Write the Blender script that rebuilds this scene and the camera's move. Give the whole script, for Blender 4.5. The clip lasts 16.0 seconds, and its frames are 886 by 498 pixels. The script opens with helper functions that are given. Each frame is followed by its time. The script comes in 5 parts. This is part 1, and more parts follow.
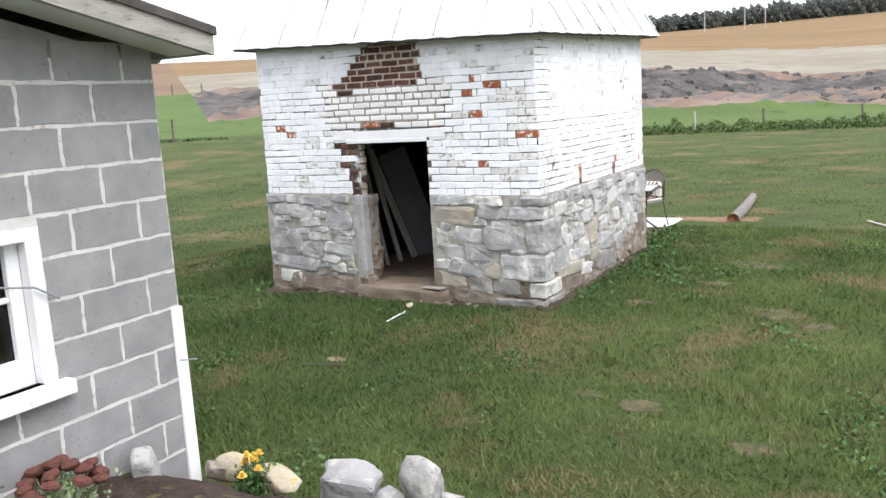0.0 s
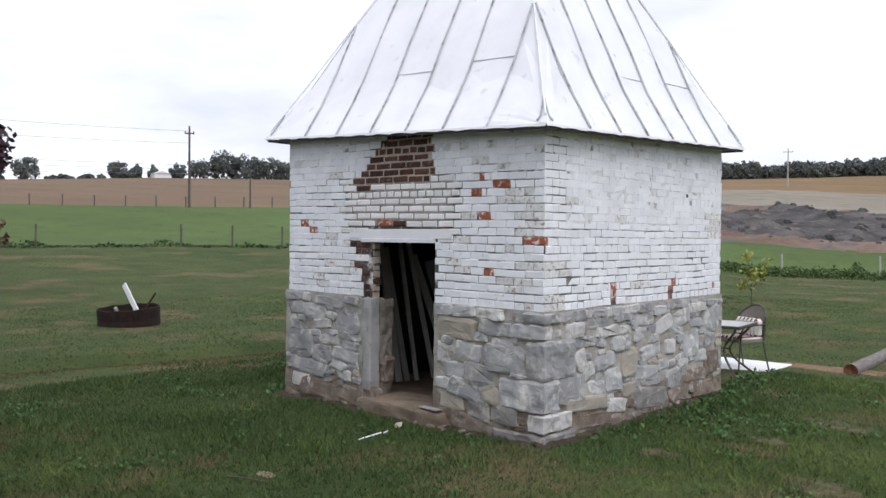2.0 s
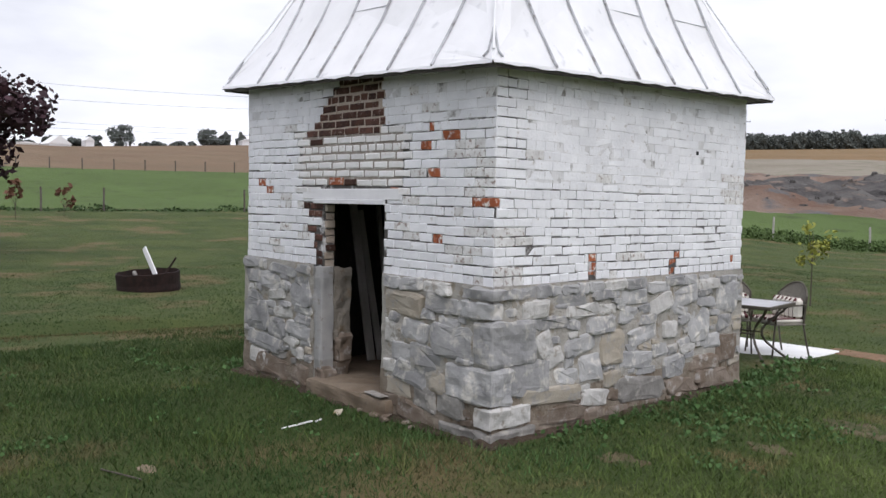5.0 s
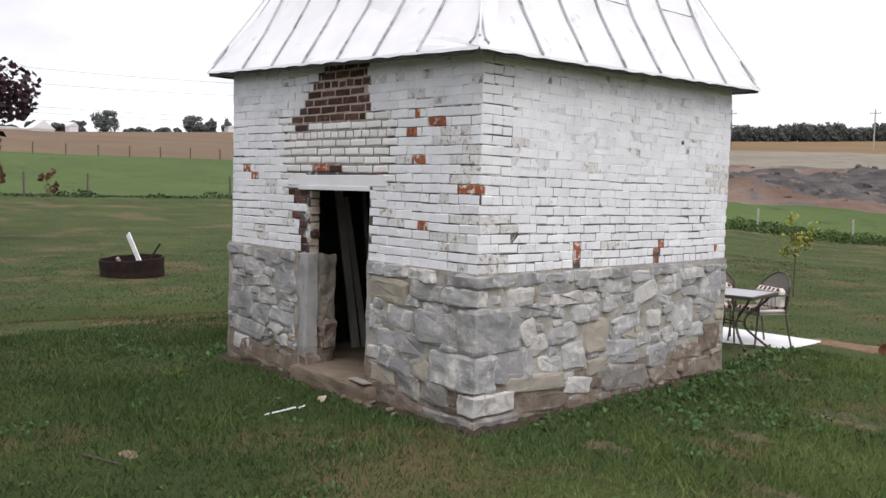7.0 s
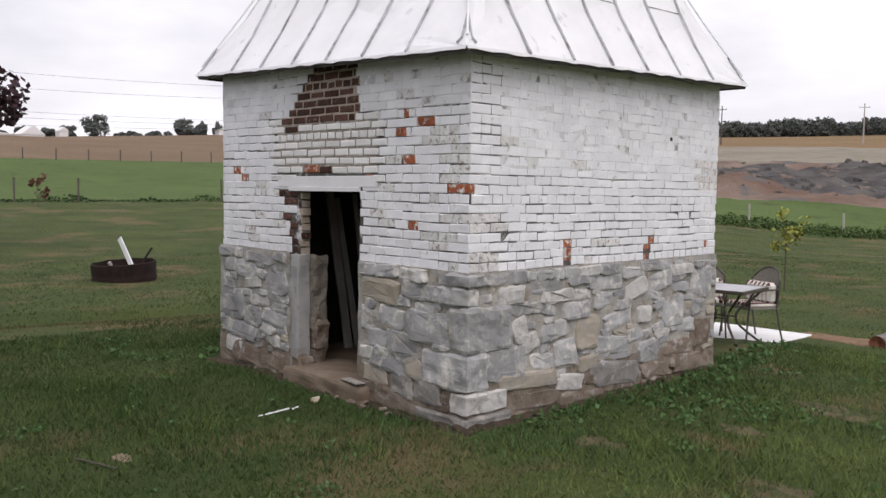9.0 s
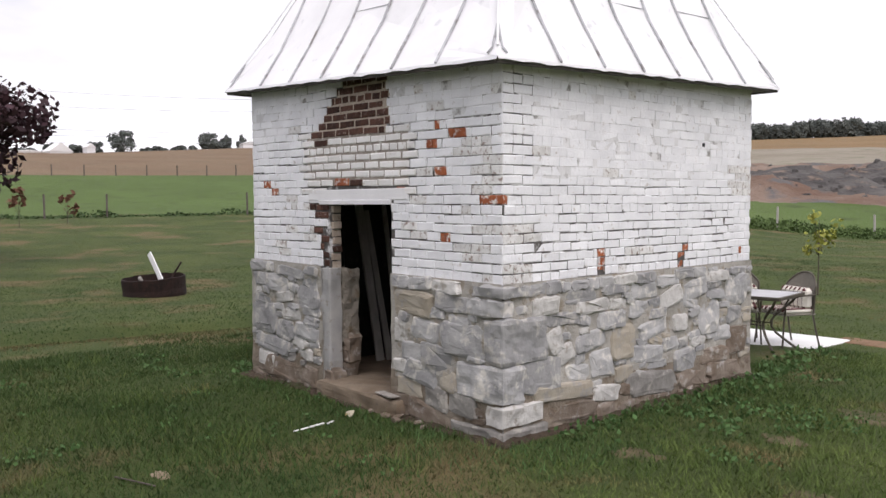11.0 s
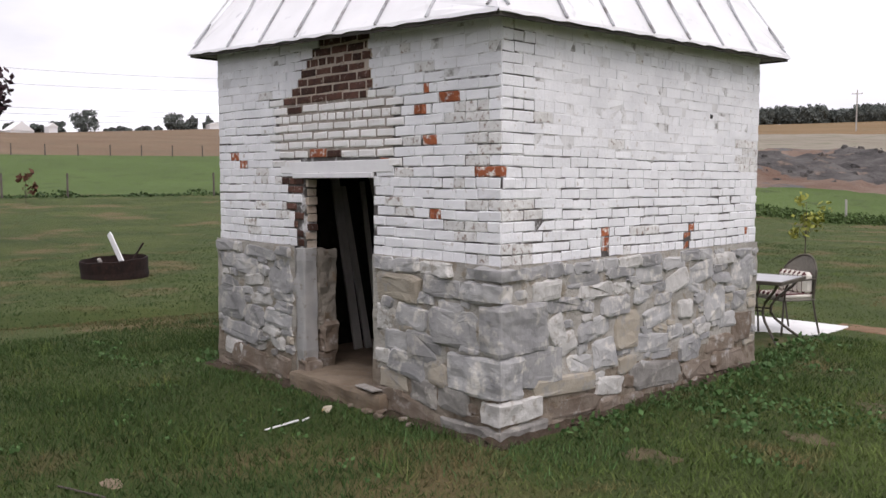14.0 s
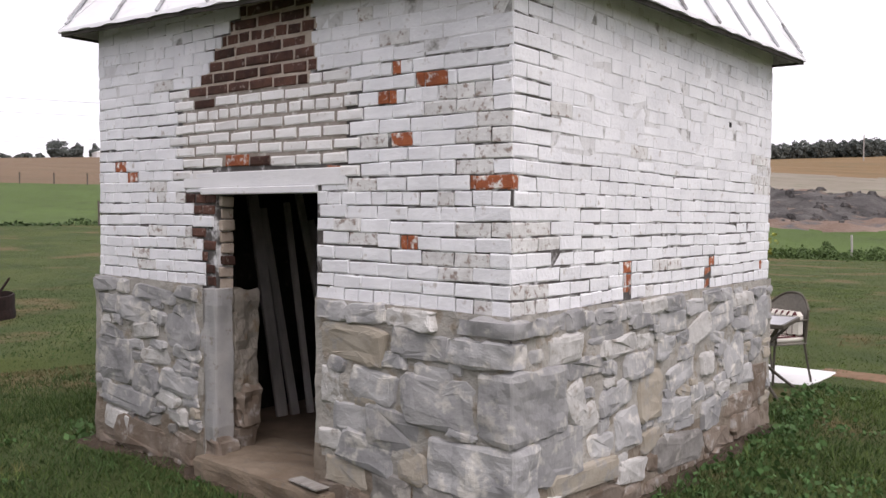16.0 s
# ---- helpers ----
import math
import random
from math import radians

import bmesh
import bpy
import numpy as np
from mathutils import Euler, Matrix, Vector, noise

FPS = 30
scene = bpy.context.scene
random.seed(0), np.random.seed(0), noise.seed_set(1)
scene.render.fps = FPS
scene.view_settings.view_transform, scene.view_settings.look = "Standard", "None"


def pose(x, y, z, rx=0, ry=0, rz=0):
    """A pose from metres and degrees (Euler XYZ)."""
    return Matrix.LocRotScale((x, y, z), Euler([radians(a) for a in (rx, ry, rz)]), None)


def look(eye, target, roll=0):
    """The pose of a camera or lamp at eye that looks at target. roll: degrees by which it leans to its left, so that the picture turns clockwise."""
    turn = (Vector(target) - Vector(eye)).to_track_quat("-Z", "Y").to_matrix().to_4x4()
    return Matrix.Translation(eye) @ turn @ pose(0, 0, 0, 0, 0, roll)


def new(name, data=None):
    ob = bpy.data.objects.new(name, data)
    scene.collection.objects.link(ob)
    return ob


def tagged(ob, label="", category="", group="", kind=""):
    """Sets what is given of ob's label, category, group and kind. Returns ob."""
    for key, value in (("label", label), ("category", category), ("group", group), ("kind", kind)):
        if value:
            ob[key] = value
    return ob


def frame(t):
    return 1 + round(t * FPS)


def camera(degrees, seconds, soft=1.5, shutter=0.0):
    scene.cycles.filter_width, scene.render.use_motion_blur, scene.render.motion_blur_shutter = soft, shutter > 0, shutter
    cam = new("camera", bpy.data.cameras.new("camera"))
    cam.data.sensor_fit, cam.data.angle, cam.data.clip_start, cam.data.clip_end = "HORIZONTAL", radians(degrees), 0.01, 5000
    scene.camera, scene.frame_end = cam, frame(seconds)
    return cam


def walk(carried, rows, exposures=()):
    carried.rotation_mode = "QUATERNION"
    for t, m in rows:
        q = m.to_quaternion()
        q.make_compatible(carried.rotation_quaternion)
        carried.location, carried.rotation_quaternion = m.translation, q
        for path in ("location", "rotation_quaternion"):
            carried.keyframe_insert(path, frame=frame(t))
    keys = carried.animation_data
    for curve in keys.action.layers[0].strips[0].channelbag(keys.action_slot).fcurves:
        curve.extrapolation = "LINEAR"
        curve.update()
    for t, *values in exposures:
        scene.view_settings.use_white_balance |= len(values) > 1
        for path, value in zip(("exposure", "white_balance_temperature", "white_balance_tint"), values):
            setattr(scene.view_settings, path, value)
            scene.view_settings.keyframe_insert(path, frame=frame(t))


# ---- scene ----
cam = camera(55.3, 16.0)
PATH = [
    (0, (3.459, -8.092, 2.121), (2.475, -6.382, 1.788), -3.4),
    (0.2, (3.558, -7.937, 1.987), (2.500, -6.256, 1.757), 0.6),
    (0.3, (3.744, -7.911, 1.994), (2.619, -6.278, 1.735), -2.3),
    (0.5, (3.788, -7.721, 1.95), (2.591, -6.143, 1.674), -2.1),
    (1, (4.116, -7.264, 1.875), (2.886, -5.702, 1.656), -1.1),
    (1.5, (4.269, -6.768, 1.838), (3.05, -5.185, 1.755), -0.9),
    (2, (4.37, -6.239, 1.82), (3.035, -4.749, 1.79), 0.5),
    (2.5, (4.341, -5.738, 1.799), (3.022, -4.235, 1.808), 2.0),
    (3, (4.356, -5.301, 1.777), (2.979, -3.851, 1.73), 1.2),
    (3.2, (4.357, -5.129, 1.76), (2.951, -3.71, 1.674), 2.9),
    (5.3, (4.422, -4.566, 1.77), (2.947, -3.22, 1.665), 1.0),
    (5.5, (4.42, -4.572, 1.777), (2.961, -3.209, 1.672), 1.4),
    (6, (4.433, -4.573, 1.775), (2.991, -3.191, 1.672), 1.5),
    (6.5, (4.432, -4.559, 1.758), (2.98, -3.188, 1.648), 1.3),
    (7, (4.42, -4.553, 1.75), (2.971, -3.181, 1.619), 1.6),
    (7.5, (4.414, -4.557, 1.758), (2.974, -3.176, 1.622), 0.9),
    (8, (4.412, -4.562, 1.752), (2.991, -3.16, 1.624), 0.5),
    (8.5, (4.433, -4.559, 1.758), (3.029, -3.141, 1.627), 0.8),
    (9, (4.45, -4.556, 1.747), (3.012, -3.172, 1.616), 0.8),
    (11.5, (4.343, -4.595, 1.773), (2.865, -3.252, 1.662), -0.3),
    (12, (4.319, -4.609, 1.763), (2.853, -3.252, 1.659), 0.1),
    (12.5, (4.299, -4.565, 1.766), (2.799, -3.246, 1.668), 1.3),
    (13, (4.272, -4.457, 1.76), (2.853, -3.051, 1.673), 1.9),
    (13.5, (4.131, -4.356, 1.713), (2.702, -2.96, 1.606), 3.0),
    (14, (3.758, -4.222, 1.691), (2.333, -2.827, 1.541), 0.1),
    (14.5, (3.431, -4.072, 1.692), (2.089, -2.603, 1.485), 1.6),
    (15, (3.05, -3.873, 1.665), (1.695, -2.416, 1.457), 2.2),
    (15.5, (2.64, -3.633, 1.638), (1.364, -2.102, 1.465), -0.6),
    (16, (2.225, -3.296, 1.61), (0.976, -1.735, 1.538), 0.5),
]
EXPOSURES = [
    (0.0, 0.92, 6350, 10), (0.5, 0.70, 6350, 10), (1.0, 0.48, 6300, 10), (1.5, 0.25, 6250, 10), (2.0, 0.02, 6150, 12), (2.5, -0.31, 6020, 14), (3.0, -0.46, 5930, 16), (3.2, -0.46, 5930, 16),
    (5.3, 0.0, 6350, 12), (6.0, 0.0, 6400, 12), (7.0, 0.06, 6520, 13), (8.0, 0.14, 6570, 13), (8.5, -0.04, 6600, 14), (9.0, -0.12, 6590, 15), (11.5, 0.16, 6620, 15), (12.0, 0.06, 6570, 16), (12.5, -0.13, 6520, 16), (13.0, -0.32, 6500, 16), (13.5, -0.16, 6520, 16), (14.0, 0.02, 6600, 16), (14.5, 0.12, 6650, 16), (15.0, 0.20, 6650, 17), (15.5, 0.20, 6650, 17), (16.0, 0.16, 6650, 18),
]
walk(cam, [(t, look(eye, target, roll)) for t, eye, target, roll in PATH], EXPOSURES)

# ---- sky and sun ----
SKY_STRENGTH = 0.10
world = bpy.data.worlds.new("overcast_sky")
scene.world = world
world.use_nodes = True
wn, wl = world.node_tree.nodes, world.node_tree.links
wn.clear()
sky = wn.new("ShaderNodeTexSky")
sky.sky_type, sky.sun_disc = "NISHITA", False
sky.sun_elevation, sky.sun_rotation = radians(54), radians(113)
sky.dust_density, sky.air_density = 4.0, 1.0
coord = wn.new("ShaderNodeTexCoord")
flat = wn.new("ShaderNodeMapping")
flat.inputs["Scale"].default_value = (1.0, 1.0, 3.2)
cl1 = wn.new("ShaderNodeTexNoise")
cl1.inputs["Scale"].default_value, cl1.inputs["Detail"].default_value, cl1.inputs["Roughness"].default_value = 1.7, 7, 0.52
ramp = wn.new("ShaderNodeValToRGB")
ramp.color_ramp.elements[0].position, ramp.color_ramp.elements[0].color = 0.36, (7.2, 7.35, 8.0, 1)
ramp.color_ramp.elements[1].position, ramp.color_ramp.elements[1].color = 0.60, (12.0, 12.1, 12.6, 1)
mix = wn.new("ShaderNodeMix")
mix.data_type = "RGBA"
mix.inputs["Factor"].default_value = 0.93
bg = wn.new("ShaderNodeBackground")
bg.inputs["Strength"].default_value = SKY_STRENGTH
wout = wn.new("ShaderNodeOutputWorld")
wl.new(coord.outputs["Generated"], flat.inputs["Vector"])
wl.new(flat.outputs["Vector"], cl1.inputs["Vector"])
wl.new(cl1.outputs["Fac"], ramp.inputs["Fac"])
wl.new(sky.outputs["Color"], mix.inputs["A"])
wl.new(ramp.outputs["Color"], mix.inputs["B"])
wl.new(mix.outputs["Result"], bg.inputs["Color"])
wl.new(bg.outputs["Background"], wout.inputs["Surface"])

sun_data = bpy.data.lights.new("sun", "SUN")
sun_data.energy, sun_data.angle, sun_data.color = 1.6, radians(40), (1.0, 0.96, 0.93)
sun = new("sun", sun_data)
sun.matrix_world = look((12, -5, 18), (0, 0, 0))

# ---- materials ----


def mat(name, c1, c2, scale=5.0, c3=None, s3=40.0, cut=0.6, rough=0.88, bump=0.4, bscale=60.0, rnd=0.0, metal=0.0, stretch=(1, 1, 1), dist=0.01, hue=0.0):
    """Two-tone noise colour with a third colour in specks, fine relief, and a brightness that varies from piece to piece."""
    m = bpy.data.materials.new(name)
    m.use_nodes = True
    n, l = m.node_tree.nodes, m.node_tree.links
    b = n["Principled BSDF"]
    b.inputs["Roughness"].default_value, b.inputs["Metallic"].default_value = rough, metal
    b.inputs["Specular IOR Level"].default_value = 0.3
    geo, mp = n.new("ShaderNodeNewGeometry"), n.new("ShaderNodeMapping")
    mp.inputs["Scale"].default_value = stretch
    l.new(geo.outputs["Position"], mp.inputs["Vector"])

    def noi(s, detail=5):
        t = n.new("ShaderNodeTexNoise")
        t.inputs["Scale"].default_value, t.inputs["Detail"].default_value, t.inputs["Roughness"].default_value = s, detail, 0.6
        l.new(mp.outputs["Vector"], t.inputs["Vector"])
        return t.outputs["Fac"]
    r = n.new("ShaderNodeValToRGB")
    r.color_ramp.elements[0].position, r.color_ramp.elements[0].color = 0.35, (*c1, 1)
    r.color_ramp.elements[1].position, r.color_ramp.elements[1].color = 0.65, (*c2, 1)
    l.new(noi(scale), r.inputs["Fac"])
    col = r.outputs["Color"]
    if c3:
        edge = n.new("ShaderNodeMapRange")
        edge.inputs["From Min"].default_value, edge.inputs["From Max"].default_value = cut - 0.04, cut + 0.06
        l.new(noi(s3, 7), edge.inputs["Value"])
        mx = n.new("ShaderNodeMix")
        mx.data_type = "RGBA"
        l.new(edge.outputs["Result"], mx.inputs["Factor"])
        l.new(col, mx.inputs["A"])
        mx.inputs["B"].default_value = (*c3, 1)
        col = mx.outputs["Result"]
    if rnd:
        oi, add, fr, mr = n.new("ShaderNodeObjectInfo"), n.new("ShaderNodeMath"), n.new("ShaderNodeMath"), n.new("ShaderNodeMapRange")
        fr.operation = "FRACT"
        l.new(oi.outputs["Random"], add.inputs[0])
        l.new(geo.outputs["Random Per Island"], add.inputs[1])
        l.new(add.outputs[0], fr.inputs[0])
        l.new(fr.outputs[0], mr.inputs["Value"])
        mr.inputs["To Min"].default_value, mr.inputs["To Max"].default_value = 1 - rnd, 1 + rnd
        hs = n.new("ShaderNodeHueSaturation")
        l.new(mr.outputs["Result"], hs.inputs["Value"])
        if hue:
            mh, f2 = n.new("ShaderNodeMapRange"), n.new("ShaderNodeMath")
            m7 = n.new("ShaderNodeMath")
            m7.operation, m7.inputs[1].default_value = "MULTIPLY", 7.31
            f2.operation = "FRACT"
            l.new(fr.outputs[0], m7.inputs[0])
            l.new(m7.outputs[0], f2.inputs[0])
            l.new(f2.outputs[0], mh.inputs["Value"])
            mh.inputs["To Min"].default_value, mh.inputs["To Max"].default_value = 0.5 - hue, 0.5 + hue
            l.new(mh.outputs["Result"], hs.inputs["Hue"])
        l.new(col, hs.inputs["Color"])
        col = hs.outputs["Color"]
    l.new(col, b.inputs["Base Color"])
    if bump:
        bp = n.new("ShaderNodeBump")
        bp.inputs["Strength"].default_value, bp.inputs["Distance"].default_value = bump, dist
        l.new(noi(bscale, 6), bp.inputs["Height"])
        l.new(bp.outputs["Normal"], b.inputs["Normal"])
    return m


M_PAINT = mat("white_painted_brick", (0.79, 0.797, 0.825), (0.89, 0.897, 0.92), 4.0, (0.56, 0.53, 0.51), 16.0, 0.645, 0.8, 0.6, 38, 0.04)
M_WORN = mat("worn_white_brick", (0.66, 0.65, 0.64), (0.80, 0.80, 0.79), 14.0, (0.34, 0.28, 0.25), 26.0, 0.575, 0.85, 0.6, 45, 0.08)
M_WASH = mat("thin_whitewash_brick", (0.84, 0.835, 0.83), (0.78, 0.765, 0.75), 9.0, (0.46, 0.38, 0.32), 24.0, 0.66, 0.85, 0.5, 50, 0.08)
M_RED = mat("bare_red_brick", (0.40, 0.125, 0.05), (0.28, 0.085, 0.042), 12.0, (0.72, 0.69, 0.66), 19.0, 0.565, 0.9, 0.6, 60, 0.2)
M_OLD = mat("dark_old_brick", (0.060, 0.032, 0.026), (0.115, 0.055, 0.040), 9.0, (0.28, 0.23, 0.20), 26.0, 0.63, 0.9, 0.6, 60, 0.4)
M_JOINT = mat("open_painted_mortar", (0.065, 0.060, 0.056), (0.15, 0.14, 0.135), 6.0, (0.72, 0.72, 0.73), 6.0, 0.56, 0.92, 0.8, 40)
M_JOINT_S = mat("thickly_painted_mortar", (0.66, 0.66, 0.67), (0.80, 0.80, 0.81), 5.0, (0.30, 0.29, 0.28), 7.0, 0.57, 0.92, 0.6, 40)
M_LIME = mat("lime_mortar", (0.40, 0.33, 0.27), (0.52, 0.45, 0.38), 8.0, (0.30, 0.22, 0.17), 25.0, 0.62, 0.95, 0.8, 60)
M_MORTAR = mat("rubble_mortar", (0.33, 0.315, 0.285), (0.43, 0.41, 0.375), 5.0, (0.30, 0.26, 0.21), 9.0, 0.58, 0.95, 0.9, 40, dist=0.012)
M_STONE = mat("grey_limestone", (0.285, 0.285, 0.292), (0.43, 0.427, 0.425), 4.0, (0.56, 0.54, 0.505), 9.0, 0.57, 0.9, 0.8, 17, 0.20, dist=0.012, hue=0.012)
M_STONE_W = mat("whitewashed_stone", (0.46, 0.45, 0.435), (0.62, 0.61, 0.59), 8.0, (0.38, 0.355, 0.32), 14.0, 0.58, 0.9, 0.8, 22, 0.08, dist=0.012)
M_STONE_B = mat("earth_stained_stone", (0.155, 0.118, 0.09), (0.25, 0.21, 0.175), 5.0, (0.34, 0.32, 0.30), 10.0, 0.60, 0.95, 0.9, 20, 0.15, dist=0.012)
M_STONE_D = mat("soiled_grey_stone", (0.175, 0.166, 0.156), (0.285, 0.275, 0.26), 5.0, (0.37, 0.35, 0.32), 9.0, 0.59, 0.9, 0.8, 18, 0.15, dist=0.012)
M_MORTAR_B = mat("soiled_rubble_mortar", (0.19, 0.155, 0.12), (0.29, 0.25, 0.205), 5.0, (0.16, 0.12, 0.085), 9.0, 0.56, 0.95, 0.9, 40, dist=0.012)
M_STONE_T = mat("tan_sandstone", (0.36, 0.32, 0.26), (0.42, 0.38, 0.32), 6.0, (0.34, 0.325, 0.30), 10.0, 0.56, 0.95, 0.6, 30, 0.08)
M_PLASTER = mat("grey_plaster", (0.33, 0.33, 0.33), (0.42, 0.41, 0.40), 5.0, (0.27, 0.25, 0.22), 14.0, 0.62, 0.95, 0.4, 50)
M_ROOF = mat("white_painted_tin", (0.80, 0.805, 0.825), (0.88, 0.885, 0.905), 1.6, (0.62, 0.63, 0.66), 6.0, 0.66, 0.42, 0.15, 7, 0.02, 0.0)
M_SEAM = mat("grey_seam_metal", (0.36, 0.37, 0.39), (0.54, 0.55, 0.58), 4.0, (0.22, 0.21, 0.21), 9.0, 0.58, 0.5, 0.2, 30)
M_DARKWOOD_GAP = mat("dark_wood_and_eave_gap", (0.055, 0.05, 0.046), (0.11, 0.10, 0.09), 5.0, rough=0.9, stretch=(1, 1, 1))
M_OLDWOOD = mat("weathered_grey_wood", (0.30, 0.28, 0.26), (0.42, 0.40, 0.37), 4.0, (0.20, 0.18, 0.16), 10.0, 0.6, 0.9, 0.6, 30, 0.1, stretch=(6, 1, 6))
M_PLANK = mat("dusty_plank", (0.42, 0.40, 0.37), (0.55, 0.53, 0.50), 3.0, rough=0.9, rnd=0.15, stretch=(5, 5, 1))
M_PANEL = mat("dusty_grey_board", (0.26, 0.27, 0.28), (0.33, 0.34, 0.35), 2.0, rough=0.9, rnd=0.05)
M_BLOCK = mat("grey_concrete_block", (0.245, 0.245, 0.25), (0.315, 0.31, 0.315), 5.0, (0.20, 0.195, 0.195), 40.0, 0.64, 0.95, 0.6, 110, 0.06)
M_BJOINT = mat("pale_block_mortar", (0.56, 0.55, 0.53), (0.66, 0.65, 0.64), 8.0, (0.44, 0.35, 0.33), 25.0, 0.62, 0.95, 0.8, 70)
M_WHITE = mat("white_trim_paint", (0.74, 0.74, 0.76), (0.82, 0.82, 0.83), 4.0, (0.55, 0.54, 0.52), 16.0, 0.68, 0.6, 0.3, 40)
M_CONC = mat("white_concrete", (0.74, 0.74, 0.74), (0.82, 0.82, 0.82), 2.0, (0.62, 0.61, 0.59), 9.0, 0.66, 0.85, 0.3, 60)
M_SILL = mat("dusty_brown_concrete", (0.185, 0.14, 0.10), (0.25, 0.20, 0.15), 5.0, (0.19, 0.155, 0.125), 18.0, 0.6, 0.95, 0.6, 50)
M_DIRTFLOOR = mat("dirt_floor", (0.17, 0.125, 0.09), (0.25, 0.19, 0.14), 4.0, rough=1.0)
M_SOIL = mat("dark_garden_soil", (0.045, 0.03, 0.024), (0.085, 0.058, 0.045), 12.0, (0.14, 0.10, 0.08), 40.0, 0.66, 1.0, 1.0, 50, dist=0.03)
M_RUST = mat("rusty_steel", (0.012, 0.007, 0.006), (0.024, 0.012, 0.010), 8.0, (0.04, 0.018, 0.012), 20.0, 0.62, 0.85, 0.4, 50)
M_ASH = mat("grey_ash", (0.10, 0.09, 0.085), (0.20, 0.19, 0.18), 10.0, rough=1.0)
M_LOG = mat("weathered_log_bark", (0.15, 0.135, 0.12), (0.25, 0.23, 0.21), 4.0, (0.14, 0.12, 0.10), 14.0, 0.6, 0.95, 0.8, 22, stretch=(5, 1, 5))
M_LOGEND = mat("red_brown_cut_wood", (0.17, 0.062, 0.035), (0.25, 0.10, 0.06), 10.0, (0.09, 0.04, 0.026), 22.0, 0.58, 0.9, 0.6, 40)
M_BRONZE = mat("bronze_painted_metal", (0.085, 0.075, 0.06), (0.12, 0.105, 0.085), 6.0, rough=0.5, metal=0.3, bump=0.1)
M_MESH = mat("woven_mesh_metal", (0.20, 0.185, 0.16), (0.26, 0.24, 0.21), 30.0, rough=0.6, bump=0.5, bscale=160)
M_TABLE = mat("pale_table_top", (0.36, 0.36, 0.38), (0.46, 0.46, 0.48), 5.0, rough=0.35, bump=0.05)
M_CREAM = mat("cream_fabric", (0.70, 0.67, 0.60), (0.76, 0.73, 0.67), 20.0, rough=0.95, bump=0.3, bscale=200)
M_MAROON = mat("maroon_fabric", (0.10, 0.035, 0.04), (0.13, 0.05, 0.05), 20.0, rough=0.95, bump=0.3, bscale=200)
M_POLE = mat("pole_wood", (0.09, 0.075, 0.065), (0.14, 0.12, 0.11), 4.0, rough=0.95)
M_POLE_L = mat("pale_pole_wood", (0.36, 0.34, 0.32), (0.44, 0.42, 0.40), 4.0, rough=0.95)
M_WIRE = mat("cable", (0.24, 0.25, 0.28), (0.30, 0.31, 0.34), 1.0, rough=0.7, bump=0)
# shade put into colour: the unlit room behind the window, the wall hole
M_DARK = mat("painted_dark_recess", (0.02, 0.02, 0.022), (0.03, 0.03, 0.032), 2.0, rough=1.0)
M_TRUNK = mat("tree_bark", (0.07, 0.055, 0.045), (0.12, 0.10, 0.085), 8.0, rough=0.95, bump=0.8, bscale=20)
M_LEAF = mat("tree_leaves", (0.05, 0.085, 0.03), (0.075, 0.12, 0.045), 0.4, rough=0.8, rnd=0.35, bump=0)
# leaf green paled towards grey: distance haze mixed into the colour
M_WOODS = mat("hazed_woodland_leaves", (0.105, 0.122, 0.112), (0.145, 0.160, 0.148), 0.05, rough=0.9, rnd=0.10, bump=0)
M_PURPLE = mat("purple_leaves", (0.032, 0.015, 0.021), (0.062, 0.028, 0.036), 1.0, rough=0.6, rnd=0.4, bump=0)
M_YELLOWLEAF = mat("yellow_green_leaves", (0.22, 0.25, 0.05), (0.33, 0.33, 0.07), 4.0, rough=0.7, rnd=0.2, bump=0)
M_BROWNLEAF = mat("russet_leaves", (0.10, 0.045, 0.03), (0.16, 0.08, 0.05), 4.0, rough=0.8, rnd=0.3, bump=0)
M_WEED = mat("weed_leaves", (0.052, 0.110, 0.033), (0.088, 0.165, 0.055), 6.0, rough=0.75, rnd=0.3, bump=0)
M_DARKBLADE = mat("darker_grass_blades", (0.032, 0.066, 0.016), (0.060, 0.100, 0.026), 0.9, (0.115, 0.10, 0.045), 0.7, 0.60, 0.8, 0, 1, 0.15)
M_BLADE = mat("grass_blades", (0.056, 0.096, 0.022), (0.122, 0.168, 0.044), 1.0, (0.185, 0.148, 0.070), 0.7, 0.56, 0.8, 0, 1, 0.18)
M_LAWN = mat("mown_lawn", (0.046, 0.070, 0.018), (0.078, 0.100, 0.027), 0.5, (0.14, 0.112, 0.052), 0.35, 0.57, 1.0, 1.0, 30, dist=0.05)
M_FIELD = mat("green_hay_field", (0.075, 0.118, 0.030), (0.098, 0.150, 0.040), 0.08, (0.062, 0.092, 0.028), 0.6, 0.6, 1.0, 1.0, 4, dist=0.2)
M_STUBBLE = mat("brown_crop_field", (0.16, 0.105, 0.065), (0.20, 0.14, 0.088), 0.02, (0.15, 0.115, 0.07), 0.09, 0.58, 1.0, 0.8, 2, dist=0.2, stretch=(1, 3, 1))
M_GOLD = mat("golden_crop_field", (0.19, 0.12, 0.055), (0.235, 0.155, 0.08), 0.02, (0.15, 0.12, 0.06), 0.06, 0.58, 1.0, 0.8, 2, dist=0.2, stretch=(1, 3, 1))
M_EARTH = mat("bare_red_earth", (0.165, 0.105, 0.078), (0.27, 0.205, 0.165), 0.16, (0.13, 0.125, 0.125), 0.3, 0.55, 1.0, 1.0, 2, dist=0.4)
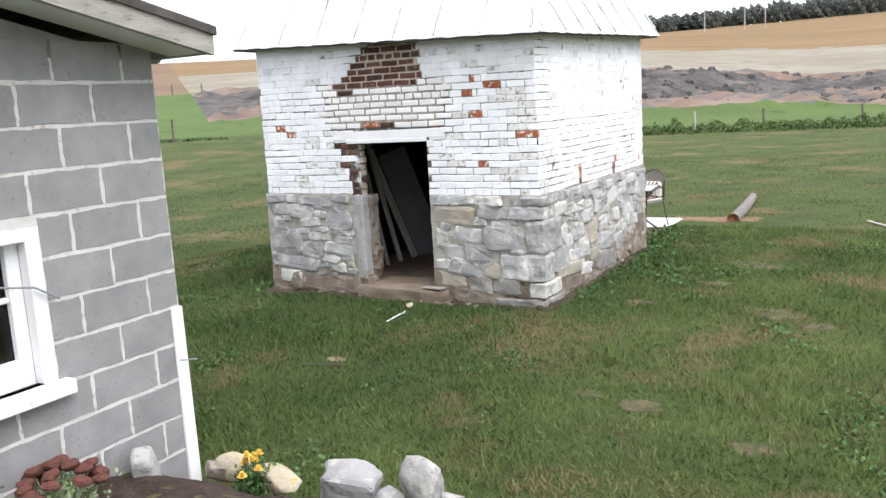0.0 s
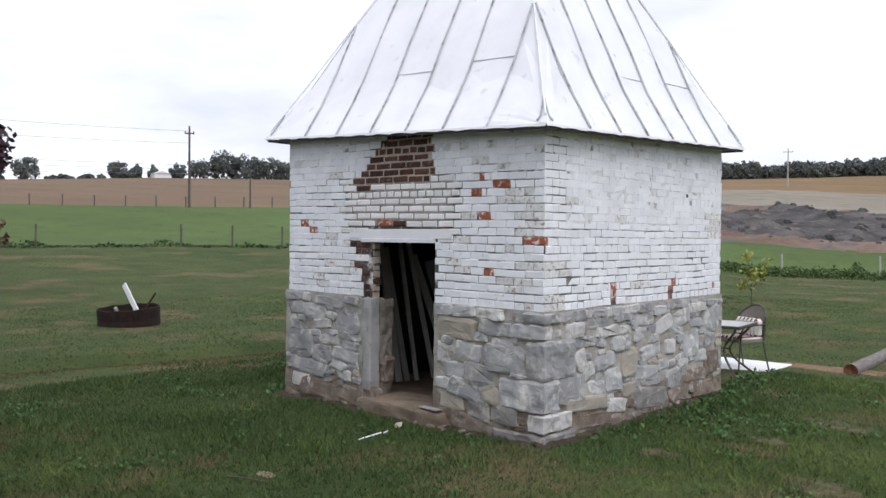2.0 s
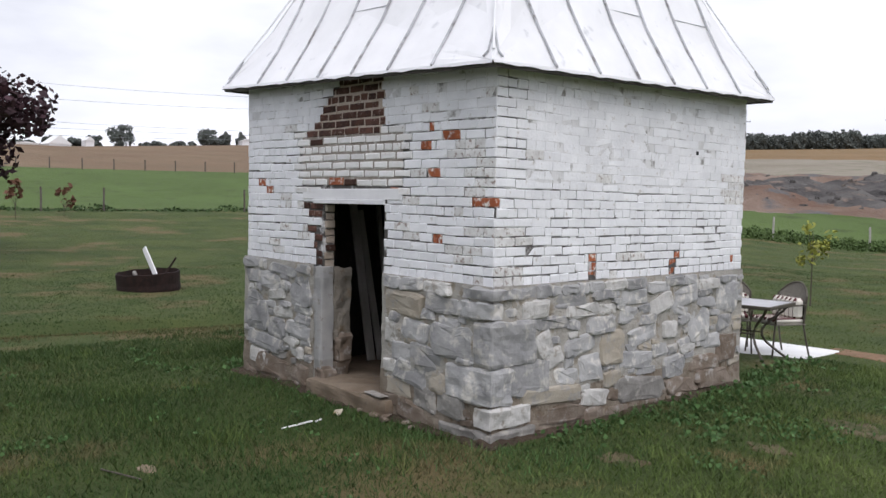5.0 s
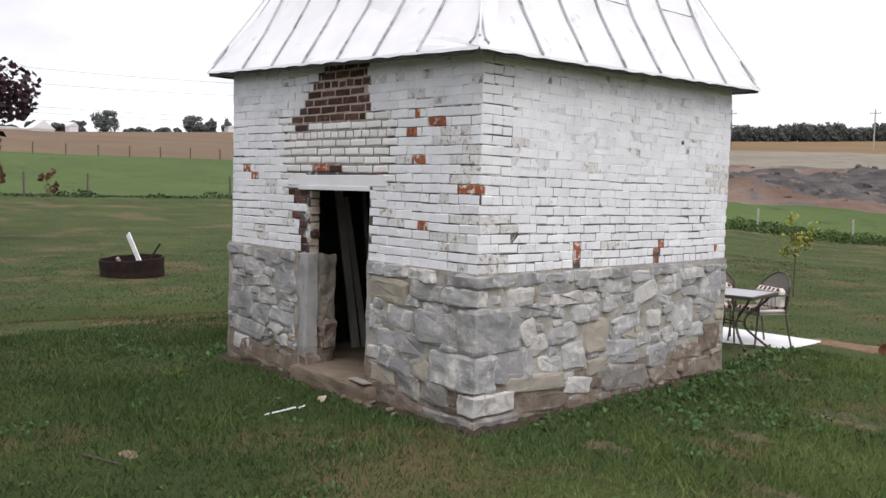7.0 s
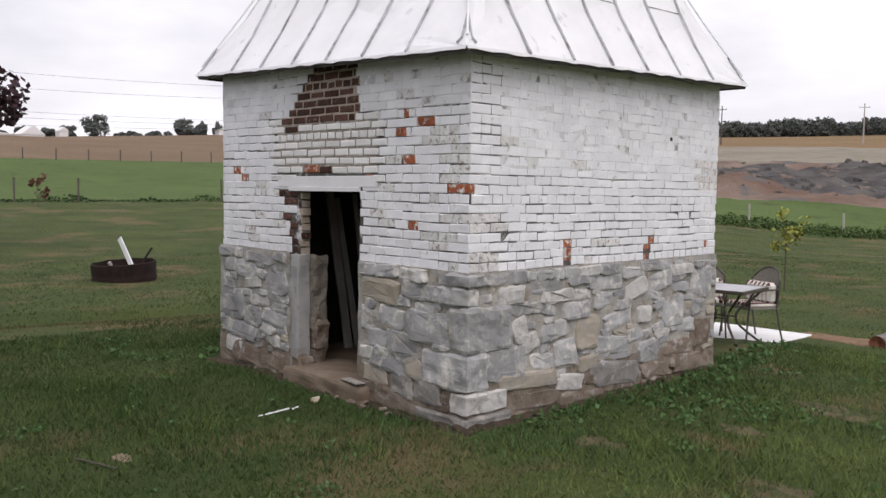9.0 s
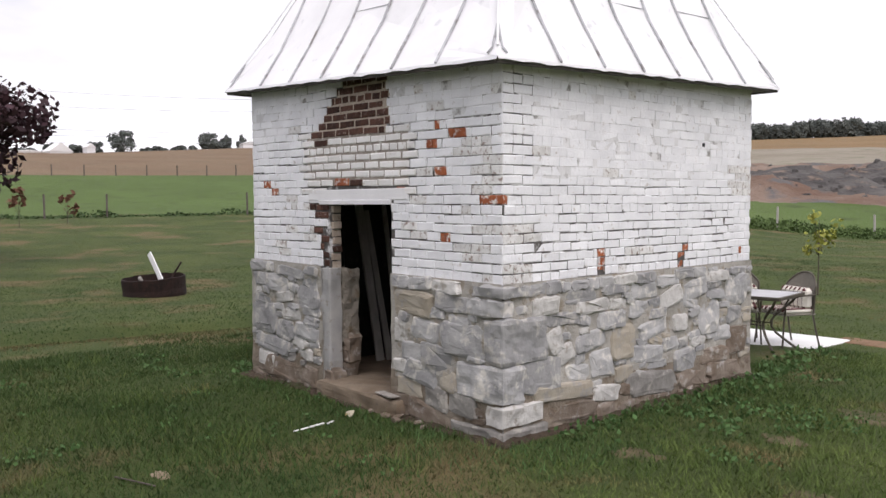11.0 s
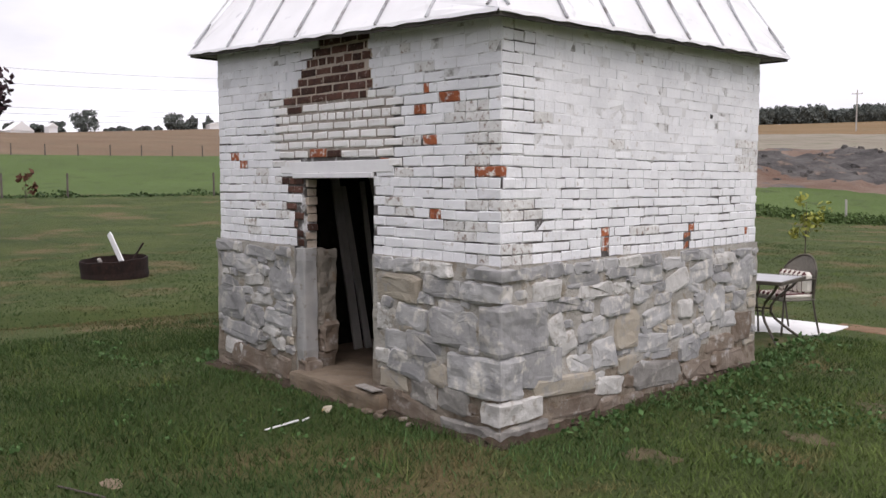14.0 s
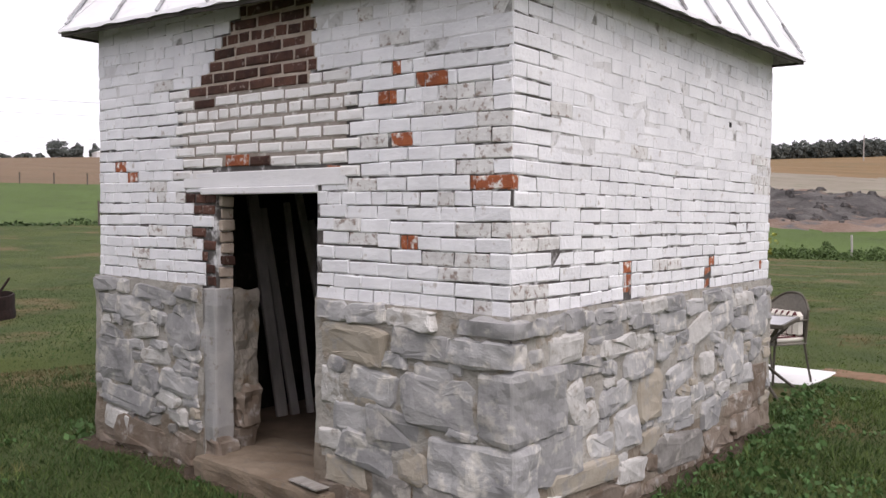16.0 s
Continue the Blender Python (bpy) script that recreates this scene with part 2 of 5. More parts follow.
M_GRAVEL = mat("grey_spoil_heap", (0.060, 0.056, 0.055), (0.145, 0.136, 0.13), 0.35, (0.22, 0.17, 0.14), 0.5, 0.60, 1.0, 1.0, 1.5, dist=0.6)
M_TAN = mat("dry_tan_grass", (0.22, 0.19, 0.145), (0.29, 0.26, 0.21), 0.06, (0.16, 0.17, 0.10), 0.3, 0.60, 1.0, 0.8, 3, dist=0.3)
M_GLASS = bpy.data.materials.new("window_glass")
M_GLASS.use_nodes = True
gb = M_GLASS.node_tree.nodes["Principled BSDF"]
gb.inputs["Transmission Weight"].default_value, gb.inputs["Roughness"].default_value, gb.inputs["IOR"].default_value = 1.0, 0.03, 1.45

# ---- mesh helpers ----


def part(name, bm, material, parent=None, label="", m=None):
    """One mesh object out of a bmesh, a part of parent."""
    me = bpy.data.meshes.new(name)
    bm.to_mesh(me)
    bm.free()
    me.materials.append(material)
    ob = new(name, me)
    if parent:
        ob.parent = parent
    if m is not None:
        ob.matrix_basis = m
    if label:
        ob["label"] = label
    return ob


def share(name, me, parent, m):
    """A further object on a mesh that exists."""
    ob = new(name, me)
    ob.parent = parent
    ob.matrix_basis = m
    return ob


def thing(name, label, category, m=None, group="", kind=""):
    ob = new(name)
    ob.empty_display_size = 0.2
    if m is not None:
        ob.matrix_basis = m
    return tagged(ob, label, category, group, kind)


def box(bm, x0, x1, y0, y1, z0, z1, bevel=0.0, rough=0.0):
    g = bmesh.ops.create_cube(bm, size=1.0, matrix=Matrix.Translation(((x0 + x1) / 2, (y0 + y1) / 2, (z0 + z1) / 2)) @ Matrix.Diagonal((x1 - x0, y1 - y0, z1 - z0, 1)))
    vs = g["verts"]
    if rough:
        for v in vs:
            v.co += Vector([random.uniform(-rough, rough) for _ in range(3)])
    if bevel:
        es = list({e for v in vs for e in v.link_edges})
        bmesh.ops.bevel(bm, geom=es, offset=bevel, segments=1, affect="EDGES")
    return bm


def boxed(x0, x1, y0, y1, z0, z1, bevel=0.0, rough=0.0):
    return box(bmesh.new(), x0, x1, y0, y1, z0, z1, bevel, rough)


def tube(bm, pts, r, sides=8, r_end=None, cap=True):
    """A round bar along points."""
    pts = [Vector(p) for p in pts]
    rings = []
    for i, p in enumerate(pts):
        d = (pts[min(i + 1, len(pts) - 1)] - pts[max(i - 1, 0)]).normalized()
        a = d.orthogonal().normalized() if abs(d.z) > 0.95 else d.cross(Vector((0, 0, 1))).normalized()
        b = d.cross(a)
        rr = r if r_end is None else r + (r_end - r) * i / (len(pts) - 1)
        rings.append([bm.verts.new(p + rr * (math.cos(2 * math.pi * k / sides) * a + math.sin(2 * math.pi * k / sides) * b)) for k in range(sides)])
    for q, w in zip(rings, rings[1:]):
        for k in range(sides):
            bm.faces.new((q[k], q[(k + 1) % sides], w[(k + 1) % sides], w[k]))
    if cap:
        bm.faces.new(rings[0][::-1])
        bm.faces.new(rings[-1])
    return bm


def raw_mesh(name, verts, faces, material, parent=None):
    me = bpy.data.meshes.new(name)
    me.from_pydata(verts, [], faces)
    me.materials.append(material)
    ob = new(name, me)
    if parent:
        ob.parent = parent
    return ob


def smooth(ob):
    ob.data.polygons.foreach_set("use_smooth", [True] * len(ob.data.polygons))
    return ob


# ---- ground: one sheet from the yard to the skyline ----
CX, CY = 4.0, -4.5
AZ = [-180, -71, -61, -47, -27, -21, -5.7, 20, 180]
RINGS = [50, 65, 105, 130, 180, 400]
HEIGHTS = {
    50: [1.0, 1.05, 1.15, 1.0, 0.36, -0.2, -0.33, -0.3, 1.0],
    65: [1.7, 1.7, 1.8, 1.9, 1.6, 1.35, 0.07, 0.1, 1.7],
    105: [5.0, 5.0, 5.1, 5.3, 5.8, 5.7, 3.1, 3.0, 5.0],
    130: [6.6, 6.4, 6.6, 7.0, 7.6, 7.4, 4.6, 4.5, 6.6],
    180: [9.6, 9.6, 10.2, 11.0, 11.8, 11.7, 8.4, 8.0, 9.6],
    400: [22.0, 23.7, 27.0, 28.0, 28.5, 28.6, 29.6, 30.0, 22.0],
}


def step(v, a, b):
    t = min(max((v - a) / (b - a), 0.0), 1.0)
    return t * t * (3 - 2 * t)


def yard(x, y):
    z = -0.05 - 0.06 * step(math.hypot(x + 1, y - 2), 2, 6)
    z -= 0.06 * step(-x, 6, 12)
    z -= 0.30 * math.exp(-((x + 8.15 - 0.22 * y) / 0.36) ** 2) * step(-x, 6, 7)
    far = step(x, 1.2, 3.5)
    s0 = 4.45 + 1.3 * far
    z += (0.45 - 0.05 * far) * step(-y, s0, s0 + 1.0 + 1.6 * far)
    return z + 0.02 * noise.noise((x * 0.5, y * 0.5, 0)) + 0.008 * noise.noise((x * 2.5, y * 2.5, 3))


def ground_z(x, y):
    dx, dy = x - CX, y - CY
    d, az = math.hypot(dx, dy), math.degrees(math.atan2(dx, dy))
    near = yard(x, y) if d < 50 else 0.0
    if d < 22:
        return near
    col = [float(np.interp(az, AZ, HEIGHTS[r])) for r in RINGS]
    if d < 50:
        t = ((d - 22) / 28) ** 1.2
        return near * (1 - t) + col[0] * t
    if d > 400:
        return col[-1] - (d - 400) * 0.03
    z = float(np.interp(d, RINGS, col))
    if 62 < d < 112 and az > -47:
        w = step(d, 62, 72) * (1 - step(d, 100, 112))
        z += w * (0.9 * max(0.0, noise.noise((x * 0.09, y * 0.09, 5))) * 2.2 + 0.8 * noise.noise((x * 0.3, y * 0.3, 1)) + 0.45 * noise.noise((x * 0.9, y * 0.9, 2)))
    return z


def build_ground():
    rings = [0.25 * 1.045 ** i for i in range(122)]
    rings = [r for r in rings if r < 49] + list(np.linspace(50, 64, 10)) + list(np.linspace(65, 110, 76)) + list(np.linspace(113, 400, 60)) + [430, 600, 1000, 2000, 4000]
    n = 480
    verts, faces, mats = [(CX, CY, ground_z(CX, CY))], [], []
    for r in rings:
        for k in range(n):
            a = 2 * math.pi * k / n
            x, y = CX + r * math.sin(a), CY + r * math.cos(a)
            verts.append((x, y, ground_z(x, y)))
    faces += [(0, 1 + (k + 1) % n, 1 + k) for k in range(n)]
    mats += [0] * n
    for i in range(len(rings) - 1):
        d = (rings[i] + rings[i + 1]) / 2
        for k in range(n):
            a, b = 1 + i * n + k, 1 + i * n + (k + 1) % n
            faces.append((a, b, b + n, a + n))
            az = 360 * (k + 0.5) / n
            az = az - 360 if az > 180 else az
            x, y = CX + d * math.sin(radians(az)), CY + d * math.cos(radians(az))
            j = noise.noise((x * 0.07, y * 0.07, 8)) + 0.5 * noise.noise((x * 0.3, y * 0.3, 8))
            dd = d * (1 + 0.05 * j)
            m = 0
            if d > 51:
                if az < -47 or az > 60:
                    m = 1 if d < 105 else 2
                elif dd < 66:
                    m = 1
                elif dd < 108:
                    k2 = dd + 7 * noise.noise((x * 0.05, y * 0.1, 4)) + 3 * noise.noise((x * 0.2, y * 0.3, 6))
                    m = 3 if k2 < 76 else 4 if k2 < 98 else 3
                elif dd < 185:
                    m = 5
                else:
                    m = 6
            mats.append(m)
    me = bpy.data.meshes.new("ground")
    me.from_pydata(verts, [], faces)
    for q in (M_LAWN, M_FIELD, M_STUBBLE, M_EARTH, M_GRAVEL, M_TAN, M_GOLD):
        me.materials.append(q)
    me.polygons.foreach_set("material_index", mats)
    return tagged(smooth(new("ground", me)), "mown green lawn rising into hay and crop fields", "ground", kind="structure")


build_ground()

# ---- the old smokehouse: brick over rubble, tin hip roof ----
W, D = 3.66, 3.72
H0, HC = 1.143, 0.0754
DOOR_L, DOOR_R, DOOR_T = -2.26, -1.33, 1.78
house = thing("smokehouse", "small whitewashed brick smokehouse on a rubble stone base", "outbuilding", pose(0, 0, 0))


def core(name, boxes, material, label):
    bm = bmesh.new()
    for b in boxes:
        box(bm, *b)
    return part(name, bm, material, house, label)


B0 = 0.006
front_brick = core("front_brick_wall", [(-W, DOOR_L - 0.29, B0, 0.34, H0 - 0.05, 2.9), (DOOR_L - 0.29, DOOR_L, B0, 0.13, H0 - 0.05, 2.9), (DOOR_R, -0.001, B0, 0.34, H0 - 0.05, 2.84), (DOOR_L, DOOR_R, B0, 0.34, DOOR_T + 0.06, 2.87)], M_JOINT, "white painted brick wall with flaking paint")
side_brick = core("side_brick_wall", [(-0.34, 0.0005, 0.34, D - 0.34, H0 - 0.05, 2.86)], M_JOINT, "white painted brick side wall")
core("back_brick_wall", [(-W, -B0, D - 0.34, D - B0, H0 - 0.05, 2.88)], M_PAINT, "white painted brick back wall")
core("far_side_brick_wall", [(-W, -W + 0.34, 0.34, D - 0.34, H0 - 0.05, 2.88)], M_PAINT, "white painted brick wall")
front_stone = core("front_stone_wall", [(DOOR_R + 0.02, 0.016, -0.016, 0.38, -0.3, H0 - 0.05)], M_MORTAR, "grey rubble stone base wall beside the doorway")
front_stone_2 = core("front_stone_wall", [(-W - 0.02, DOOR_L - 0.1, -0.016, 0.38, -0.3, H0 - 0.05)], M_MORTAR, "grey rubble stone base wall beside the doorway")
side_stone = core("side_stone_wall", [(-0.38, 0.016, 0.38, D, -0.3, H0 - 0.05)], M_MORTAR, "grey rubble stone base side wall")
core("back_stone_wall", [(-W - 0.02, -0.38, D - 0.38, D, -0.3, H0 - 0.05)], M_STONE, "rubble stone base of the back wall")
core("far_stone_wall", [(-W - 0.02, -W + 0.38, 0.38, D - 0.38, -0.3, H0 - 0.05)], M_STONE, "rubble stone base of the far wall")


def brick_mesh(length, height, depth=0.03, seed=0, c=0.005):
    rng = random.Random(seed)
    h, t = length / 2, height / 2
    bm = bmesh.new()

    def ring(a, b, y, wob):
        return [bm.verts.new((sx * a + rng.uniform(-wob, wob), y + rng.uniform(-wob, wob) * 0.6, sz * b + rng.uniform(-wob, wob))) for sx, sz in ((-1, -1), (1, -1), (1, 1), (-1, 1))]
    r0, r1, r2 = ring(h, t, depth, 0), ring(h, t, c, 0.0035), ring(h - c * 1.3, t - c * 1.3, 0.0, 0.0040)
    for p, q in ((r0, r1), (r1, r2)):
        for k in range(4):
            bm.faces.new((p[k], p[(k + 1) % 4], q[(k + 1) % 4], q[k]))
    bm.faces.new(r2)
    return bm


M_BED = mat("thin_washed_mortar", (0.24, 0.205, 0.175), (0.36, 0.32, 0.285), 6.0, (0.60, 0.57, 0.54), 18.0, 0.6, 0.95, 0.7, 50)
brick_cache = {}


def brick_data(length, material, seed, c):
    key = (round(length, 3), material.name, seed, c)
    if key not in brick_cache:
        bm = brick_mesh(length, HC - (0.019 if c > 0.0055 else 0.0065 if c > 0.004 else 0.006 if c > 0.002 else 0.0035), 0.03, seed * 7 + int(length * 1000), c)
        me = bpy.data.meshes.new("brick")
        bm.to_mesh(me)
        bm.free()
        me.materials.append(material)
        brick_cache[key] = me
    return brick_cache[key]


# bare and worn bricks: (x0, x1, z0, z1) on the front, and along y on the side
FRONT_RED = [(-.60, -.39, 2.27, 2.37), (-.86, -.73, 2.21, 2.28), (-.79, -.62, 1.98, 2.07), (-.25, .02, 1.77, 1.85), (-.70, -.58, 1.48, 1.55), (-2.19, -1.96, 1.88, 1.95), (-3.29, -3.14, 1.79, 1.86), (-3.45, -3.30, 1.87, 1.94), (-1.25, -1.15, 1.85, 1.92), (-.76, -.70, 2.35, 2.42)]
FRONT_DARK = [(-1.93, -1.73, 1.88, 1.95), (-2.59, -2.27, 1.69, 1.755), (-2.50, -2.27, 1.61, 1.67), (-2.52, -2.40, 1.46, 1.52), (-2.40, -2.27, 1.40, 1.455), (-2.41, -2.31, 1.31, 1.38), (-2.37, -2.26, 1.13, 1.30)]
SIDE_RED = [(1.14, 1.25, 1.17, 1.35), (2.44, 2.54, 1.33, 1.40), (2.36, 2.46, 1.18, 1.28), (3.49, 3.57, 1.22, 1.28), (-.02, .05, 1.77, 1.85)]
WORN_FRONT = [(-.30, 0, 1.92, 2.12), (-.25, .0, 1.55, 1.63), (-.5, -.1, 2.1, 2.25), (-1.1, -.9, 1.48, 1.56), (-.45, -.2, 1.33, 1.45), (-.9, -.6, 2.0, 2.05)]
WORN_SIDE = [(.0, .4, 1.46, 1.56), (.05, .35, 1.17, 1.29), (1.6, 1.95, 1.32, 1.40), (1.4, 1.5, 1.15, 1.2), (.3, .45, 2.1, 2.2), (3.3, 3.7, 1.85, 2.1)]
# bottom, top, and the two ends of each course of the bare patch
PATCH = [(2.80, 2.95, -2.02, -1.36), (2.74, 2.80, -2.12, -1.39), (2.68, 2.74, -2.20, -1.345), (2.60, 2.68, -2.28, -1.385), (2.53, 2.60, -2.33, -1.35), (2.45, 2.53, -2.42, -1.33), (2.385, 2.45, -2.55, -1.40)]


for a, b, left, right in PATCH:
    part("bedding_mortar", boxed(left + 0.01, right + 0.012, -0.0005, 0.02, a - 0.005, b - 0.005), M_LIME, front_brick)
for x0, x1 in ((-3.64, -2.62), (-1.33, -0.012)):
    part("thick_wash", boxed(x0, x1, -0.0012, 0.02, 2.45, 2.84), M_JOINT_S, front_brick)
part("thick_wash", boxed(-0.02, 0.0016, 0.34, D - 0.01, 1.95, 2.85), M_JOINT_S, side_brick)
part("bedding_mortar", boxed(-2.62, -1.10, 0.0008, 0.02, 1.925, 2.385), M_BED, front_brick)


def in_any(u, z, rects, grow=0.0):
    return any(a - grow <= u <= b + grow and c <= z <= d for a, b, c, d in rects)


def front_kind(u, z, rng):
    zz = z - 0.004 * u
    for a, b, left, right in PATCH:
        if a <= zz < b and left < u < right:
            return M_OLD
    if 2.31 < zz < 2.385 and -2.46 < u < -2.2:
        return M_OLD
    if in_any(u, z, FRONT_RED):
        return M_RED
    if in_any(u, z, FRONT_DARK):
        return M_OLD
    if -2.68 < u < -1.05 and 1.85 < z < 2.40:
        return M_WASH
    if in_any(u, z, WORN_FRONT) or rng.random() < 0.06:
        return M_WORN
    return M_PAINT


def side_kind(u, z, rng):
    if in_any(u, z, SIDE_RED):
        return M_RED
    if in_any(u, z, WORN_SIDE) or rng.random() < 0.02:
        return M_WORN
    return M_PAINT


def cut_at_rects(spans, rects, z):
    """Splits a course so that each bare brick begins and ends where it should."""
    edges = sorted({e for s in spans for e in s} | {e for a, b, c, d in rects if c <= z <= d for e in (a, b)})
    out = []
    for a, b in zip(edges, edges[1:]):
        if b - a < 0.045 and out and not in_any((a + b) / 2, z, rects):
            out[-1] = (out[-1][0], b)
        elif b - a > 0.02:
            out.append((a, b))
    return out


def lay_bricks(wall, width, kind, place, near, rects, opening=None, seed=3):
    """Courses of bricks; those within near are objects, the rest one mesh for each finish."""
    rng = random.Random(seed)
    rest = {}
    count = 0
    for c in range(24):
        z = H0 + HC * (c + 0.5)
        header = c in (0, 7, 14, 20)
        u, spans = (-0.10 if c % 2 else 0.0), []
        while u < width:
            ln = (0.112 if header else 0.2165) * rng.uniform(0.95, 1.05)
            a, b = max(u, 0.0), min(u + ln, width)
            if b - a > 0.03:
                spans.append((a, b))
            u += ln
        for a, b in cut_at_rects([(-b, -a) if place == 0 else (a, b) for a, b in spans], rects, z):
            mid = (a + b) / 2
            if opening and opening[0] < mid < opening[1] and z < opening[2]:
                continue
            if opening and z < opening[2]:
                if a < opening[1] < b:
                    a = opening[1]
                if a < opening[0] < b:
                    b = opening[0]
                if b - a < 0.02:
                    continue
                mid = (a + b) / 2
            m = kind(mid, z, rng)
            out = rng.uniform(-0.003, 0.003) * (1 if place == 0 else 0.7) + (0.003 if m is M_RED else -0.003 if m in (M_OLD, M_WASH) else 0.0)
            zz = z + rng.uniform(-0.0025, 0.0025) + 0.012 * noise.noise((mid * 1.3, c * 0.23, seed)) - (0.008 * mid if place == 0 else 0.0)
            if place == 0:
                mt = pose(mid, out - 0.004, zz, 0, rng.uniform(-0.8, 0.8), rng.uniform(-0.8, 0.8))
            else:
                mt = pose(0.004 - out, mid, zz, 0, rng.uniform(-0.5, 0.5), 90)
            bare = m in (M_OLD, M_WASH)
            ln = round((b - a - (0.018 if bare else 0.006 if place == 0 else 0.003)) / 0.006) * 0.006
            if ln < 0.02:
                continue
            lift = z + 0.3 * noise.noise((mid * 0.8, z * 0.8, 30 + seed))
            worn_joint = lift < 2.42 if place == 0 else lift < 1.62 or mid < 0.3
            data = brick_data(ln, m, rng.randrange(5), 0.006 if bare else 0.0042 if worn_joint else 0.0025 if lift < (2.6 if place == 0 else 2.1) else 0.0012)
            if near(mid, z) and count < 300:
                share("brick", data, wall, mt)
                count += 1
            else:
                verts, faces = rest.setdefault(m.name, ([], []))
                base = len(verts)
                verts += [tuple(mt @ v.co) for v in data.vertices]
                faces += [tuple(base + i for i in p.vertices) for p in data.polygons]
    for name, (verts, faces) in rest.items():
        tagged(raw_mesh("brickwork", verts, faces, bpy.data.materials[name], wall), kind="stuff")


# ---- rubble stones, each a stone of its own, bedded in mortar ----


def stone_mesh(w, h, rng, proud):
    """A cleft stone: uneven outline, chipped arris, and a face of a few tilted planes."""
    n = 16
    off = rng.uniform(0, 90)
    power = rng.uniform(0.28, 0.52)
    skew = rng.uniform(-0.16, 0.16)
    tilt_x, tilt_z = rng.uniform(-0.10, 0.10), rng.uniform(-0.09, 0.05)
    outline = []
    for k in range(n):
        a = 2 * math.pi * (k + rng.uniform(-0.25, 0.25)) / n
        c, d = math.cos(a), math.sin(a)
        x, z = math.copysign(abs(c) ** power, c), math.copysign(abs(d) ** power, d)
        f = 1 + 0.16 * noise.noise((c * 1.7 + off, d * 1.7, 0)) + rng.uniform(-0.05, 0.04)
        outline.append((x * f * w / 2 + skew * z * h / 2, z * f * h / 2))
    bm = bmesh.new()
    edge = min(0.030, 0.2 * min(w, h))

    def ring(inset, y, wob):
        r = []
        for x, z in outline:
            f = 1 - inset / (math.hypot(x, z) + 1e-6)
            f = max(0.12, f)
            px, pz = x * f + rng.uniform(-wob, wob), z * f + rng.uniform(-wob, wob)
            py = y - tilt_x * px - tilt_z * pz + 0.016 * noise.noise((px * 9 + off, pz * 9, 3)) if y < 0 else y
            r.append(bm.verts.new((px, py, pz)))
        return r
    rings = [ring(0, 0.05, 0), ring(0, -proud * 0.45, 0.004), ring(edge * 0.5, -proud * 0.9, 0.006), ring(min(w, h) * 0.2, -proud, 0.010), ring(min(w, h) * 0.34, -proud * 1.05, 0.012)]
    for a, b in zip(rings, rings[1:]):
        for k in range(n):
            bm.faces.new((a[k], a[(k + 1) % n], b[(k + 1) % n], b[k]))
    bm.faces.new(rings[-1])
    return bm


# stones of the base: along the wall, height, width, height of the stone, tilt, finish (g grey, w whitewashed, b brown, t tan)
RIGHT_STONES = [
    (-.51, .97, .37, .15, 3, "g"), (-1.01, .93, .46, .20, 4, "t"), (-.86, .72, .34, .16, 5, "g"), (-.40, .69, .46, .25, 2, "g"), (-1.17, .68, .17, .19, 0, "w"),
    (-1.03, .51, .25, .17, 6, "g"), (-.67, .50, .44, .20, 8, "g"), (-.90, .35, .38, .17, 10, "g"), (-.58, .32, .20, .17, 0, "t"), (-.73, .17, .28, .17, 8, "g"),
    (-.42, .17, .30, .17, 4, "g"), (-.80, .00, .54, .15, 14, "b"), (-1.05, .21, .30, .14, 6, "t"), (-.75, .87, .24, .09, 0, "g"), (-.45, .83, .24, .08, 4, "g"),
]
LEFT_STONES = [
    (-3.42, .58, .46, .29, 0, "g"), (-2.86, .66, .34, .11, -3, "w"), (-2.66, .28, .24, .12, 4, "w"), (-3.38, .15, .36, .14, 4, "w"), (-3.48, .98, .30, .14, 0, "g"),
    (-3.13, .95, .38, .16, 8, "g"), (-2.90, 1.08, .50, .09, 3, "g"), (-2.60, .90, .36, .30, 0, "g"), (-3.02, .48, .32, .20, 0, "g"), (-2.62, .50, .38, .15, 6, "g"),
    (-3.28, .33, .66, .17, 6, "g"), (-2.78, .39, .34, .09, 8, "w"), (-3.05, .08, .60, .20, 6, "b"), (-2.62, .08, .34, .18, 8, "b"), (-3.45, .78, .30, .10, 4, "g"),
]
SIDE_LOW = [
    (.38, .42, .45, .26, 0, "g"), (.84, .37, .36, .14, 6, "g"), (.68, .24, .72, .13, 3, "t"), (1.24, .14, .36, .14, 6, "w"), (1.90, .13, .68, .20, 4, "g"),
    (2.47, .27, .36, .20, 0, "g"), (2.96, .25, .54, .15, 0, "b"), (2.57, .07, .48, .16, 4, "b"), (3.21, .07, .66, .18, 4, "b"), (1.83, .40, .46, .16, 4, "g"),
    (.72, .07, .66, .12, 3, "b"), (3.42, .36, .40, .24, 0, "b"), (1.16, .41, .27, .22, 0, "g"), (1.50, .27, .26, .14, 0, "t"),
]
